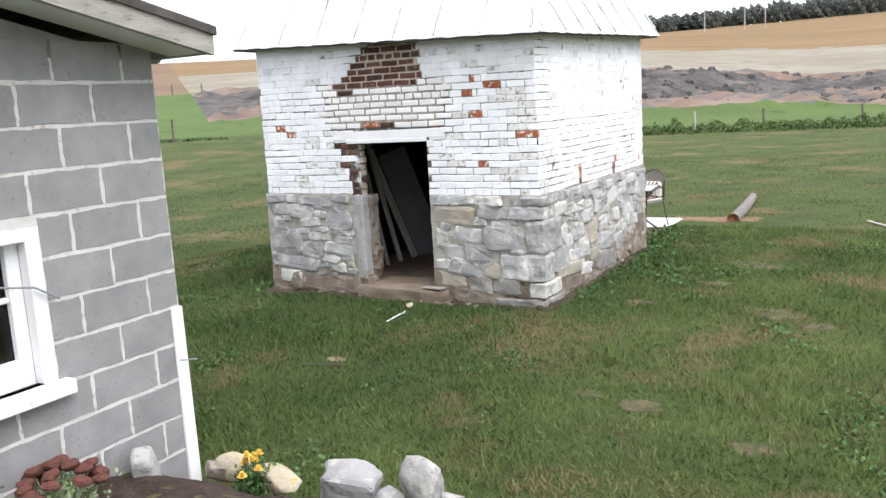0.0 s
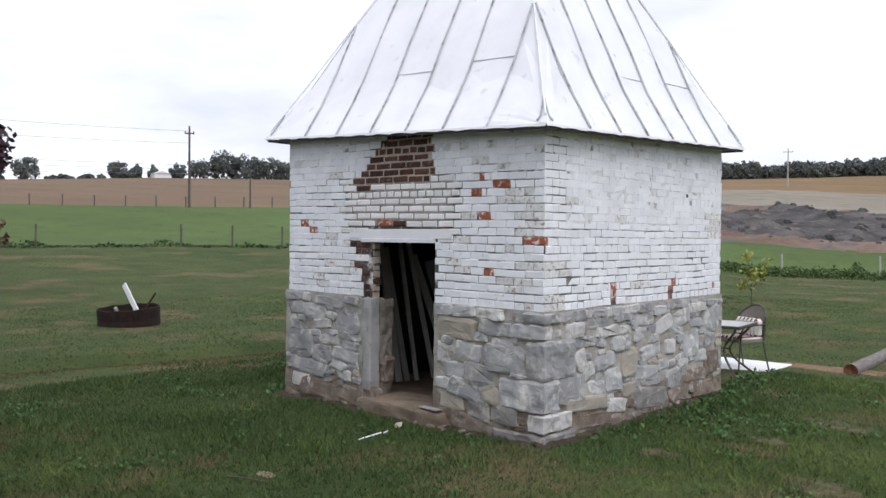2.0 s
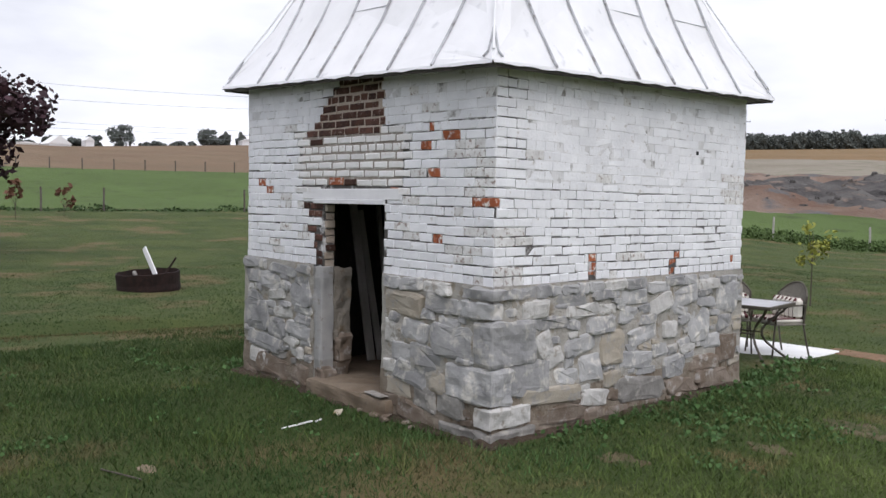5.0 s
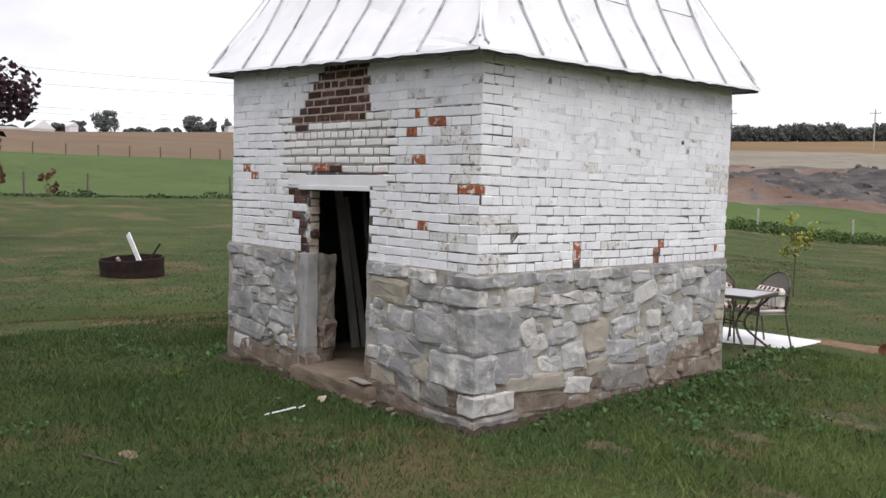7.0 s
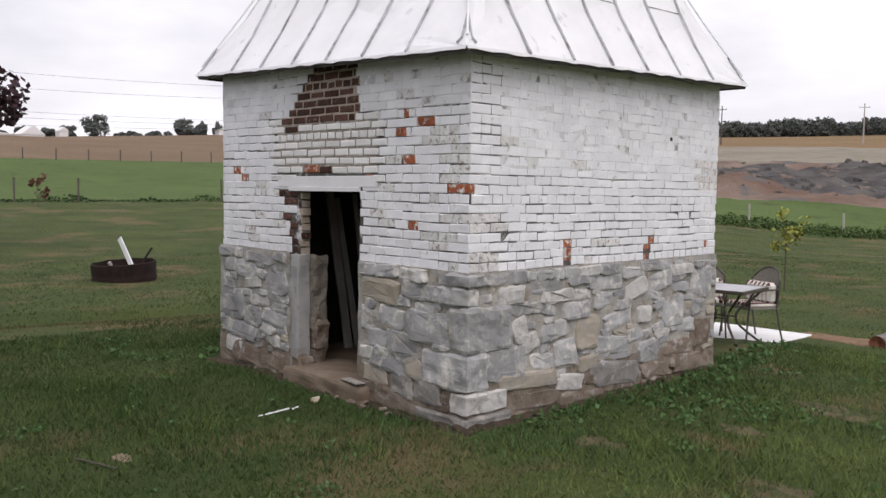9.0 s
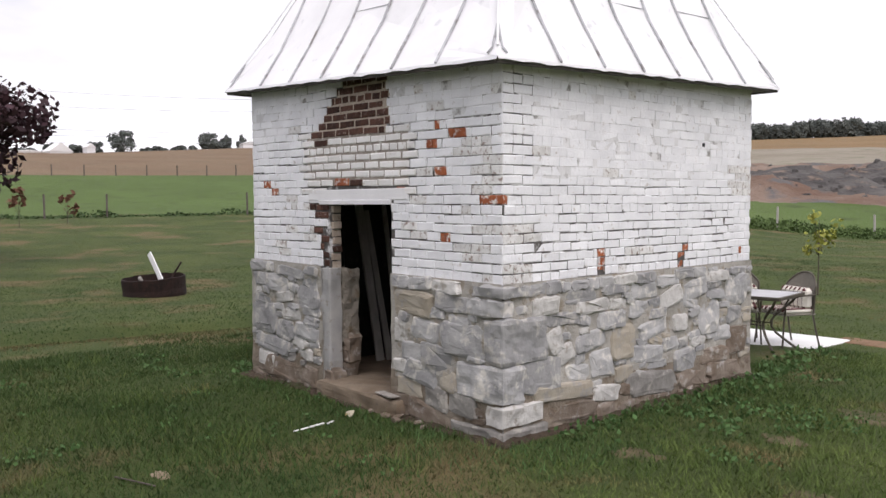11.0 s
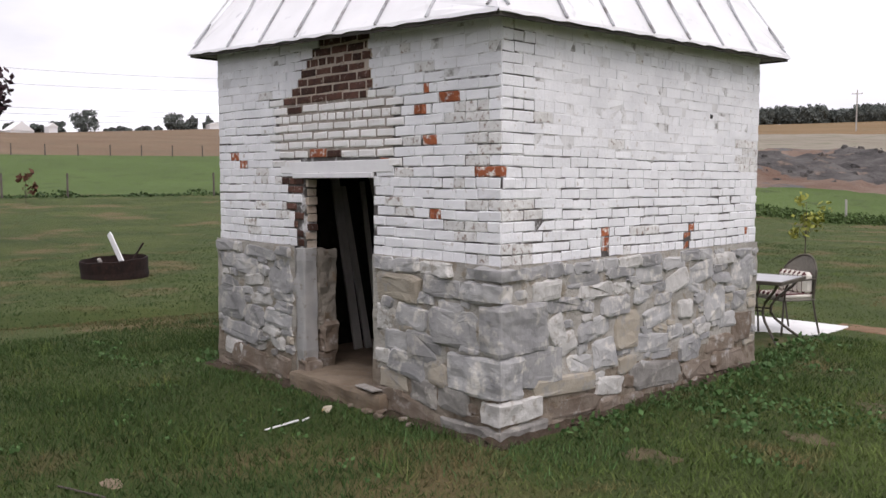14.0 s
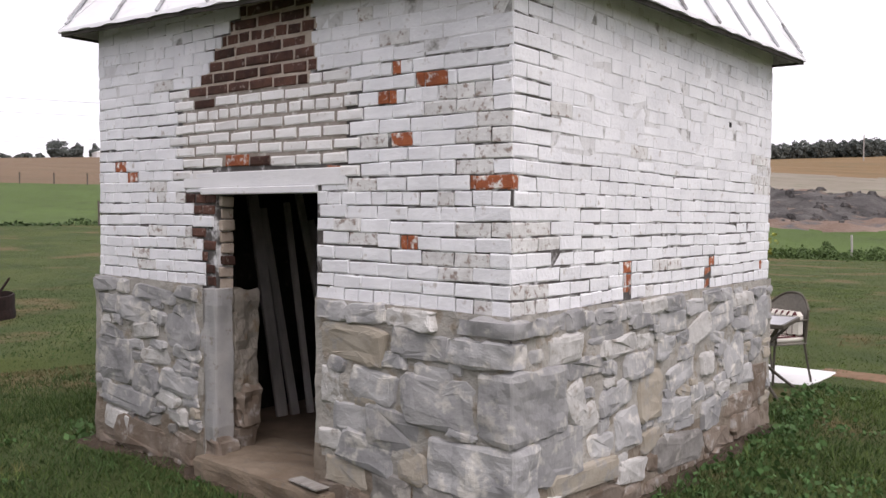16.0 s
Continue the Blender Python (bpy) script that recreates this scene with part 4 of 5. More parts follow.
for s in (0, 1):
    bm = bmesh.new()
    y0, y1 = (-4.69, -7.93) if s == 0 else (-11.17, -7.93)
    prof = [(y0, 2.555), (y0, 2.60), (y1, 3.26), (y1, 3.215)]
    a = [bm.verts.new((0.215, y, z)) for y, z in prof]
    b = [bm.verts.new((-7.2, y, z)) for y, z in prof]
    bm.faces.new(a)
    bm.faces.new(b[::-1])
    for k in range(4):
        bm.faces.new((a[k], a[(k + 1) % 4], b[(k + 1) % 4], b[k]))
    bmesh.ops.recalc_face_normals(bm, faces=bm.faces)
    part("roof_slope", bm, M_DARKWOOD_GAP, block_house, "dark worn shingle roof edge")
    for nm, x0, x1, dz0, dz1, mt in (("rake_board", 0.165, 0.20, -0.135, -0.005, M_OLDWOOD), ("rake_soffit", XB, 0.165, -0.125, -0.10, M_WHITE)):
        bm = bmesh.new()
        prof = [(y0 - 0.015 * (1 if s == 0 else -1), 2.59 + dz0), (y0 - 0.015 * (1 if s == 0 else -1), 2.59 + dz1), (y1, 3.25 + dz1), (y1, 3.25 + dz0)]
        a = [bm.verts.new((x1, y, z)) for y, z in prof]
        b = [bm.verts.new((x0, y, z)) for y, z in prof]
        bm.faces.new(a)
        bm.faces.new(b[::-1])
        for k in range(4):
            bm.faces.new((a[k], a[(k + 1) % 4], b[(k + 1) % 4], b[k]))
        bmesh.ops.recalc_face_normals(bm, faces=bm.faces)
        part(nm, bm, mt, block_house, "weathered grey painted board")
part("eave_fascia", boxed(-7.2, 0.16, -4.73, -4.70, 2.46, 2.56, 0.004), M_OLDWOOD, block_house, "weathered grey fascia")
# window
win = part("window", boxed(XB - 0.12, XB - 0.10, WIN[0], WIN[1], WIN[2], WIN[3]), M_GLASS, block_house, "white framed window with dark panes")
for nm, b in (("casing", (XB - 0.06, XB + 0.008, WIN[1] - 0.075, WIN[1], WIN[2], WIN[3])), ("casing", (XB - 0.06, XB + 0.008, WIN[0], WIN[0] + 0.075, WIN[2], WIN[3])), ("casing", (XB - 0.06, XB + 0.008, WIN[0] + 0.075, WIN[1] - 0.075, WIN[3] - 0.06, WIN[3])), ("sash", (XB - 0.10, XB - 0.06, WIN[1] - 0.14, WIN[1] - 0.07, WIN[2], WIN[3] - 0.05)), ("sash", (XB - 0.10, XB - 0.06, WIN[0] + 0.07, WIN[0] + 0.14, WIN[2], WIN[3] - 0.05)), ("sash", (XB - 0.10, XB - 0.06, WIN[0] + 0.14, WIN[1] - 0.14, WIN[2], WIN[2] + 0.13)), ("muntin", (XB - 0.10, XB - 0.07, WIN[0] + 0.14, WIN[1] - 0.14, 1.345, 1.37)), ("sill", (XB - 0.06, XB + 0.07, WIN[0] - 0.05, WIN[1] + 0.05, WIN[2] - 0.07, WIN[2]))):
    part(nm, boxed(*b, 0.005), M_WHITE, win)
# near-black sheet added behind the glass for the room's darkness
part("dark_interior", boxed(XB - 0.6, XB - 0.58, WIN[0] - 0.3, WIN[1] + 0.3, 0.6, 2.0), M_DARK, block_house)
part("corner_board", boxed(XB - 0.01, XB + 0.018, -4.922, -4.846, 0.05, 1.118, 0.006, 0.008), M_WHITE, block_house, "white painted board at the corner")
bm = bmesh.new()
tube(bm, [(XB + 0.03, -6.2, 1.50), (XB + 0.03, -5.95, 1.455), (XB + 0.03, -5.72, 1.41), (XB + 0.03, -5.60, 1.33)], 0.005, 5)
part("cable", bm, M_WIRE, block_house)
bm = bmesh.new()
tube(bm, [(XB + 0.045, -4.93, 0.83), (XB + 0.05, -4.86, 0.815), (XB + 0.04, -4.805, 0.80)], 0.004, 5)
part("wire_tie", bm, M_WIRE, block_house)

# ---- flower bed with edging stones ----


def soil_patch(name, cx, cy, rx, ry, lift, material, label, seed, jag=0.25, crumb=0.02):
    verts, faces = [], []
    n, rings = 40, 12
    for i in range(rings + 1):
        for k in range(n):
            a = 2 * math.pi * k / n
            f = i / rings * (1 + jag * noise.noise((math.cos(a) * 1.8, math.sin(a) * 1.8, seed)))
            x, y = cx + rx * f * math.cos(a), cy + ry * f * math.sin(a)
            h = lift * (1 - (i / rings) ** 3) + (crumb * noise.noise((x * 9, y * 9, seed)) if i < rings else -0.03)
            verts.append((x, y, ground_z(x, y) + 0.006 + h))
    for i in range(rings):
        for k in range(n):
            a, b = i * n + k, i * n + (k + 1) % n
            faces.append((a, b, b + n, a + n))
    return tagged(smooth(raw_mesh(name, verts, faces, material)), label, "soil", kind="structure")


soil_patch("flower_bed", 0.42, -5.35, 0.75, 0.95, 0.005, M_SOIL, "dark bare soil flower bed beside the block wall", 3, 0.12, 0.035)


def boulder(name, x, y, z, sx, sy, sz, material, label, seed, turn=0, lean=0, lobes=0.22, group="edging stones", chop=True):
    bm = bmesh.new()
    bmesh.ops.create_icosphere(bm, subdivisions=3, radius=1.0)
    rng = random.Random(seed)
    off = rng.uniform(0, 50)
    planes = [(Vector((rng.gauss(0, 1), rng.gauss(0, 1), rng.gauss(0, 1))).normalized(), rng.uniform(0.5, 0.85)) for _ in range(12)]
    for v in bm.verts:
        p = v.co.copy()
        k = 1 + lobes * noise.noise(p * 1.1 + Vector((off, 0, 0))) * 2 + 0.10 * noise.noise(p * 3.1 + Vector((0, off, 0)))
        q = p * k
        q = Vector([math.copysign(abs(c) ** 0.8, c) for c in q])
        for nrm, dist in (planes if chop else ()):
            over = q.dot(nrm) - dist
            if over > 0:
                q -= nrm * over
        v.co = Vector((q.x * sx, q.y * sy, q.z * sz))
    ob = part(name, bm, material, None, "", pose(x, y, z, lean, 0, turn))
    return tagged(smooth(ob), label, "stone", group)


M_LICHEN = mat("lichen_tan_stone", (0.40, 0.34, 0.26), (0.50, 0.45, 0.36), 8.0, (0.50, 0.36, 0.08), 22.0, 0.60, 0.95, 0.9, 40, dist=0.015)
M_PALE = mat("pale_grey_stone", (0.30, 0.29, 0.28), (0.46, 0.45, 0.43), 9.0, (0.26, 0.255, 0.25), 20.0, 0.57, 0.95, 0.9, 30, dist=0.015)
boulder("garden_stone", -0.0, -5.27, 0.32, 0.06, 0.13, 0.19, M_PALE, "pale flat stone leaning on the block wall", 4, 15, 25)
boulder("garden_stone", 0.02, -4.84, 0.17, 0.09, 0.07, 0.07, M_STONE_B, "small brown stone at the corner of the bed", 5)
boulder("garden_stone", 0.10, -4.78, 0.15, 0.15, 0.10, 0.085, M_LICHEN, "tan stone with yellow lichen edging the bed", 6, 10)
boulder("garden_stone", 0.42, -4.74, 0.13, 0.22, 0.11, 0.095, M_LICHEN, "long tan stone with yellow lichen edging the bed", 7, -8)
tagged(part("garden_stone", rough_block(-0.13, 0.13, -0.09, 0.09, -0.14, 0.10, 0.035, 81, 5), M_STONE, None, "", pose(0.85, -4.70, 0.15, 14, 8, 18) @ Matrix.Diagonal((1.3, 1.2, 1.1, 1))), "angular grey stone slab edging the bed", "stone", "edging stones")
boulder("garden_stone", 1.06, -4.68, 0.10, 0.13, 0.10, 0.09, M_STONE, "low grey stone edging the bed", 9, 5)
boulder("garden_stone", 1.24, -4.60, 0.14, 0.155, 0.13, 0.21, M_PALE, "upright lumpy pale stone edging the bed", 21, 0, 0, 0.30, chop=True)
boulder("garden_stone", 1.38, -4.56, 0.09, 0.09, 0.08, 0.08, M_PALE, "small pale stone at the end of the bed", 11)


def leaf_cloud(name, pts, size, material, parent=None, seed=1, long=1.6):
    """Many small bent leaves at the points given."""
    rng = np.random.default_rng(seed)
    pts = np.asarray(pts, float)
    n = len(pts)
    d1 = rng.normal(size=(n, 3))
    d1 /= np.linalg.norm(d1, axis=1)[:, None]
    d2 = np.cross(d1, rng.normal(size=(n, 3)))
    d2 /= np.linalg.norm(d2, axis=1)[:, None]
    s = (size * rng.uniform(0.6, 1.3, n))[:, None]
    v = np.stack([pts - d1 * s * long / 2, pts + d2 * s / 2, pts + d1 * s * long / 2, pts - d2 * s / 2], 1).reshape(-1, 3)
    me = bpy.data.meshes.new(name)
    me.from_pydata(v.tolist(), [], np.arange(4 * n).reshape(-1, 4).tolist())
    me.materials.append(material)
    ob = new(name, me)
    if parent:
        ob.parent = parent
    return ob


M_SEDUM = mat("brick_red_flower_heads", (0.13, 0.045, 0.038), (0.19, 0.075, 0.055), 30.0, (0.10, 0.06, 0.045), 60.0, 0.55, 0.95, 1.0, 150)
M_SLEAF = mat("fleshy_grey_green_leaves", (0.20, 0.27, 0.13), (0.30, 0.37, 0.20), 12.0, rough=0.7, rnd=0.2, bump=0)
M_YELLOW = mat("yellow_petals", (0.75, 0.50, 0.06), (0.80, 0.62, 0.18), 30.0, rough=0.8, rnd=0.1, bump=0)
M_ORANGE = mat("orange_petals", (0.62, 0.24, 0.06), (0.68, 0.34, 0.12), 30.0, rough=0.8, rnd=0.1, bump=0)


def dome_plant(name, x, y, z, label, heads, spread, tall, head_mat, head_r, flat, leaf_mat, seed, leaf=0.019):
    rng = random.Random(seed)
    plant = thing(name, label, "plant", pose(x, y, z))
    pts = [(rng.gauss(0, spread * 0.5), rng.gauss(0, spread * 0.5), rng.uniform(0.02, tall * 0.75)) for _ in range(520)]
    leaf_cloud("leaves", pts, leaf, leaf_mat, plant, seed)
    for k in range(heads):
        a, r = rng.uniform(0, 6.28), spread * math.sqrt(rng.random())
        hx, hy = r * math.cos(a), r * math.sin(a)
        hz = tall * (1 - 0.35 * (r / spread) ** 2) + rng.uniform(-0.02, 0.02)
        bm = bmesh.new()
        tube(bm, [(hx * 0.4, hy * 0.4, -0.02), (hx * 0.8, hy * 0.8, hz * 0.6), (hx, hy, hz)], 0.004, 5)
        part("stem", bm, leaf_mat, plant)
        bm = bmesh.new()
        if flat:
            bmesh.ops.create_icosphere(bm, subdivisions=2, radius=head_r)
            for v in bm.verts:
                v.co *= 1 + 0.25 * noise.noise(v.co * 60 + Vector((k, 0, 0)))
                v.co.z *= 0.55
        else:
            for ring, (rr, n) in enumerate(((1.0, 12), (0.7, 9), (0.4, 6))):
                for j in range(n):
                    t = 2 * math.pi * (j + ring * 0.4) / n
                    c, s = math.cos(t), math.sin(t)
                    w = head_r * 0.3
                    v = [bm.verts.new(p) for p in ((0, 0, 0.004 * ring), (rr * head_r * 0.6 * c - w * s, rr * head_r * 0.6 * s + w * c, 0.012 * ring + 0.005), (rr * head_r * c, rr * head_r * s, 0.012 * ring + 0.012), (rr * head_r * 0.6 * c + w * s, rr * head_r * 0.6 * s - w * c, 0.012 * ring + 0.005))]
                    bm.faces.new(v)
        part("flower_head", bm, head_mat if rng.random() < 0.75 or flat else M_ORANGE, plant, "", pose(hx, hy, hz, rng.uniform(-15, 15), rng.uniform(-15, 15), 0))


dome_plant("sedum", 0.12, -5.86, ground_z(0.12, -5.86) + 0.05, "garden sedum with rusty red flower heads in the bed", 26, 0.18, 0.24, M_SEDUM, 0.042, True, M_SLEAF, 3)
dome_plant("sedum", 0.32, -5.98, ground_z(0.3, -5.98) + 0.02, "leafy grey-green garden sedum in the bed", 3, 0.12, 0.14, M_SEDUM, 0.03, True, M_SLEAF, 4, 0.034)
dome_plant("chrysanthemum", 0.30, -4.84, ground_z(0.30, -4.84) + 0.0, "yellow and orange chrysanthemum in bloom behind the stones", 9, 0.10, 0.24, M_YELLOW, 0.030, False, M_WEED, 5)

# ---- terrace slab, table and chairs ----
tagged(part("terrace_slab", boxed(-2.6, -0.22, 3.78, 6.86, -0.22, -0.075, 0.012), M_CONC), "white concrete slab beside the smokehouse", "slab")
ZS = -0.075


def patio_table(m):
    t = thing("patio_table", "square bronze metal patio table with pale top", "table", m)
    part("tabletop", boxed(-0.36, 0.36, -0.36, 0.36, 0.705, 0.725, 0.008), M_TABLE, t, "pale grey table top")
    for a, b in (((-0.37, 0.37), (-0.37, -0.345)), ((-0.37, 0.37), (0.345, 0.37)), ((-0.37, -0.345), (-0.345, 0.345)), ((0.345, 0.37), (-0.345, 0.345))):
        part("rim", boxed(a[0], a[1], b[0], b[1], 0.685, 0.728, 0.006), M_BRONZE, t)
    for sx in (-1, 1):
        for sy in (-1, 1):
            bm = bmesh.new()
            pts = [(sx * (0.31 - 0.20 * math.sin(math.pi * i / 9) ** 1.5 + 0.03 * (i == 9)), sy * (0.31 - 0.20 * math.sin(math.pi * i / 9) ** 1.5 + 0.03 * (i == 9)), 0.69 * (1 - i / 9)) for i in range(10)]
            tube(bm, pts, 0.015, 6)
            part("leg", bm, M_BRONZE, t)
    for sy in (-1, 1):
        bm = bmesh.new()
        tube(bm, [(-0.12, sy * 0.12, 0.35), (0.12, sy * 0.12, 0.35)], 0.010, 6)
        part("stretcher", bm, M_BRONZE, t)
    return t


def patio_chair(m, cushion=True):
    c = thing("patio_chair", "bronze metal patio chair with mesh back and striped cushion" if cushion else "bronze metal patio chair with mesh back", "chair", m, "chairs round the patio table")
    part("seat", boxed(-0.25, 0.25, -0.24, 0.24, 0.40, 0.42, 0.008), M_MESH, c)
    # curved mesh back with a round top
    bm = bmesh.new()
    cols = []
    for i in range(13):
        u = -1 + 2 * i / 12
        topz = 0.92 - 0.16 * abs(u) ** 2.4
        cols.append([bm.verts.new((0.27 * u, 0.25 + 0.05 * (z - 0.42) / 0.5 - 0.07 * u * u, z)) for z in [0.46 + (topz - 0.46) * j / 6 for j in range(7)]])
    for a, b in zip(cols, cols[1:]):
        for j in range(6):
            bm.faces.new((a[j], b[j], b[j + 1], a[j + 1]))
    g = bmesh.ops.extrude_face_region(bm, geom=list(bm.faces))
    bmesh.ops.translate(bm, verts=[x for x in g["geom"] if isinstance(x, bmesh.types.BMVert)], vec=(0, 0.008, 0))
    part("backrest", bm, M_MESH, c, "woven metal mesh back")
    bm = bmesh.new()
    tube(bm, [(0.27 * u, 0.25 + 0.05 * (z - 0.42) / 0.5 - 0.07 * u * u, z) for u, z in [(-1, 0.42)] + [(-1 + 2 * i / 16, 0.92 - 0.16 * abs(-1 + 2 * i / 16) ** 2.4 + 0.005) for i in range(17)] + [(1, 0.42)]], 0.013, 6)
    part("back_frame", bm, M_BRONZE, c)
    for sx in (-1, 1):
        bm = bmesh.new()
        tube(bm, [(sx * 0.24, -0.22, 0.41), (sx * 0.26, -0.25, 0.2), (sx * 0.27, -0.27, 0.0)], 0.012, 6)
        part("leg", bm, M_BRONZE, c)
        bm = bmesh.new()
        tube(bm, [(sx * 0.24, 0.20, 0.41), (sx * 0.25, 0.24, 0.2), (sx * 0.26, 0.29, 0.0)], 0.012, 6)
        part("leg", bm, M_BRONZE, c)
        bm = bmesh.new()
        tube(bm, [(sx * 0.27, 0.20, 0.66), (sx * 0.29, 0.0, 0.655), (sx * 0.29, -0.20, 0.63), (sx * 0.265, -0.23, 0.55), (sx * 0.25, -0.22, 0.41)], 0.012, 6)
        part("armrest", bm, M_BRONZE, c)
    if cushion:
        cu = part("cushion", boxed(-0.235, 0.235, -0.23, 0.22, 0.421, 0.485, 0.025), M_CREAM, c, "cream and maroon striped cushion")
        bk = part("back_cushion", boxed(-0.24, 0.24, 0.07, 0.215, 0.47, 0.74, 0.04), M_CREAM, c, "cream and maroon striped cushion")
        for k in range(6):
            x = -0.195 + 0.078 * k
            part("stripe", boxed(x - 0.026, x + 0.026, -0.233, 0.222, 0.440, 0.488, 0.012), M_MAROON, cu)
            part("stripe", boxed(x - 0.028, x + 0.028, 0.066, 0.219, 0.475, 0.744, 0.03), M_MAROON, bk)
    return c


patio_table(pose(-0.66, 5.18, ZS, 0, 0, 6) @ Matrix.Diagonal((1.15, 1.15, 0.99, 1)))
patio_chair(pose(-0.63, 5.90, ZS, 0, 0, -26))
patio_chair(pose(-1.21, 5.74, ZS, 0, 0, 32))

# ---- log, stick, fire ring ----
log = thing("log", "weathered grey log with red-brown cut end lying on the grass", "log", pose(0.68, 6.62, 0.0))
bm = bmesh.new()
rings, n = 14, 20
rows = []
for i in range(rings + 1):
    t = i / rings
    r = 0.10 - 0.015 * t
    c = Vector((-0.12 * t - 0.10 * t * t, 3.2 * t, 0.0 - 0.01 * t))
    rows.append([bm.verts.new(c + Vector((math.cos(2 * math.pi * k / n), 0, math.sin(2 * math.pi * k / n))) * r * (1 + 0.07 * noise.noise((math.cos(2 * math.pi * k / n) * 2, i * 0.4, math.sin(2 * math.pi * k / n) * 2)))) for k in range(n)])
for a, b in zip(rows, rows[1:]):
    for k in range(n):
        bm.faces.new((a[k], b[k], b[(k + 1) % n], a[(k + 1) % n]))
bm.faces.new(rows[-1][::-1])
smooth(part("trunk", bm, M_LOG, log))
bm = bmesh.new()
ctr = bm.verts.new((0, 0.05, 0))
outer = [bm.verts.new((0.098 * math.cos(2 * math.pi * k / 20), -0.004, 0.098 * math.sin(2 * math.pi * k / 20))) for k in range(20)]
inner = [bm.verts.new((0.075 * math.cos(2 * math.pi * k / 20), 0.006, 0.075 * math.sin(2 * math.pi * k / 20))) for k in range(20)]
for k in range(20):
    bm.faces.new((outer[k], outer[(k + 1) % 20], inner[(k + 1) % 20], inner[k]))
    bm.faces.new((inner[k], inner[(k + 1) % 20], ctr))
part("cut_end", bm, M_LOGEND, log, "dark red-brown rotten cut end")
log.location.z = ground_z(0.7, 8.0) + 0.06
soil_patch("bare_ground", 0.35, 6.95, 0.75, 0.35, 0.004, mat("reddish_soil", (0.17, 0.10, 0.06), (0.25, 0.16, 0.10), 6.0, (0.10, 0.10, 0.05), 9.0, 0.6, 1.0, 1.0, 30), "bare reddish soil between slab and log", 7, 0.5, 0.01)
M_FOOTSOIL = mat("brown_crumbly_soil", (0.048, 0.034, 0.024), (0.090, 0.066, 0.047), 9.0, (0.15, 0.115, 0.085), 22.0, 0.62, 1.0, 1.0, 40, dist=0.03)


def wall_soil(name, long_x, label):
    """Bare strip of earth at the foot of a wall, with a crumbling edge."""
    verts, faces = [], []
    n, m = 90, 7
    for i in range(n + 1):
        for j in range(m + 1):
            u, v = i / n, j / m
            wide = 0.15 + 0.13 * noise.noise((u * 9, 3.0 if long_x else 7.0, 0)) + 0.04 * noise.noise((u * 40, 1, 0))
            x, y = (-W - 0.1 + (W + 0.25) * u, 0.05 - (wide + 0.05) * v) if long_x else (-0.05 + (wide + 0.05) * v, -0.12 + (D + 0.1) * u)
            verts.append((x, y, ground_z(x, y) + (0.03 * (1 - v) ** 1.5 + 0.010 + 0.018 * noise.noise((x * 11, y * 11, 2)) if j < m else -0.02)))
    for i in range(n):
        for j in range(m):
            a = i * (m + 1) + j
            faces.append((a, a + 1, a + m + 2, a + m + 1))
    tagged(smooth(raw_mesh(name, verts, faces, M_FOOTSOIL)), label, "soil", kind="structure")


wall_soil("wall_foot_soil", True, "bare brown soil along the foot of the front wall")
wall_soil("wall_foot_soil", False, "bare brown soil along the foot of the side wall")
# thin places in the lawn: x, y, radius
BARE = [(2.58, -2.85, 0.13), (1.72, -2.38, 0.15), (1.30, -2.27, 0.11), (2.28, 0.49, 0.24), (2.66, 0.17, 0.15), (1.66, 2.75, 0.30), (0.89, 0.45, 0.17), (1.45, 1.55, 0.15)]
M_THIN = mat("thin_dry_turf", (0.088, 0.076, 0.040), (0.15, 0.122, 0.070), 6.0, (0.060, 0.075, 0.025), 7.0, 0.52, 1.0, 1.0, 40, dist=0.03)
for k, (x, y, r) in enumerate(BARE):
    soil_patch("bare_spot", x, y, r * 1.2, r * 0.9, 0.004, M_THIN, "worn thin spot of dry turf in the lawn", 50 + k, 0.5, 0.012)
soil_patch("bare_spot", -1.12, -2.2, 0.10, 0.06, 0.004, mat("sandy_soil", (0.20, 0.155, 0.105), (0.27, 0.215, 0.155), 9.0, rough=1.0), "small sandy bare spot in the lawn", 9, 0.3, 0.006)


def stick(name, p, q, w, material, label, cat):
    p, q = Vector(p), Vector(q)
    bm = bmesh.new()
    ln = (q - p).length
    box(bm, 0, ln, -w / 2, w / 2, 0, 0.012, 0.003, 0.002)
    d = (q - p).normalized()
    return tagged(part(name, bm, material, None, "", Matrix.Translation(p) @ d.to_track_quat("X", "Z").to_matrix().to_4x4()), label, cat)


gz = ground_z(-1.4, -0.8) + 0.012
stick("wood_slat", (-1.349, -0.993, gz), (-1.356, -0.70, gz + 0.012), 0.02, M_WHITE, "thin white painted wood slat lying on the grass", "slat")
stick("wood_slat", (-1.358, -0.67, gz), (-1.37, -0.595, gz + 0.01), 0.012, M_WHITE, "broken end of a white wood slat on the grass", "slat")
boulder("stone_chip", -1.46, -0.36, ground_z(-1.46, -.36) + 0.03, 0.05, 0.035, 0.035, M_LICHEN, "small pale stone chip in the grass by the door", 31, 30, group="loose stones")
gz = ground_z(2.75, 6.76)
stick("wood_slat", (2.70, 6.95, gz + 0.02), (3.05, 6.30, gz + 0.02), 0.06, M_OLDWOOD, "pale weathered board lying on the grass", "board")
bm = bmesh.new()
tube(bm, [(-1.28, -2.45, ground_z(-1.28, -2.45) + 0.015), (-1.08, -2.40, ground_z(-1.08, -2.4) + 0.022), (-0.90, -2.33, ground_z(-0.9, -2.33) + 0.015)], 0.006, 6)
tagged(part("rod", bm, M_POLE), "thin dark rod lying in the grass", "rod")
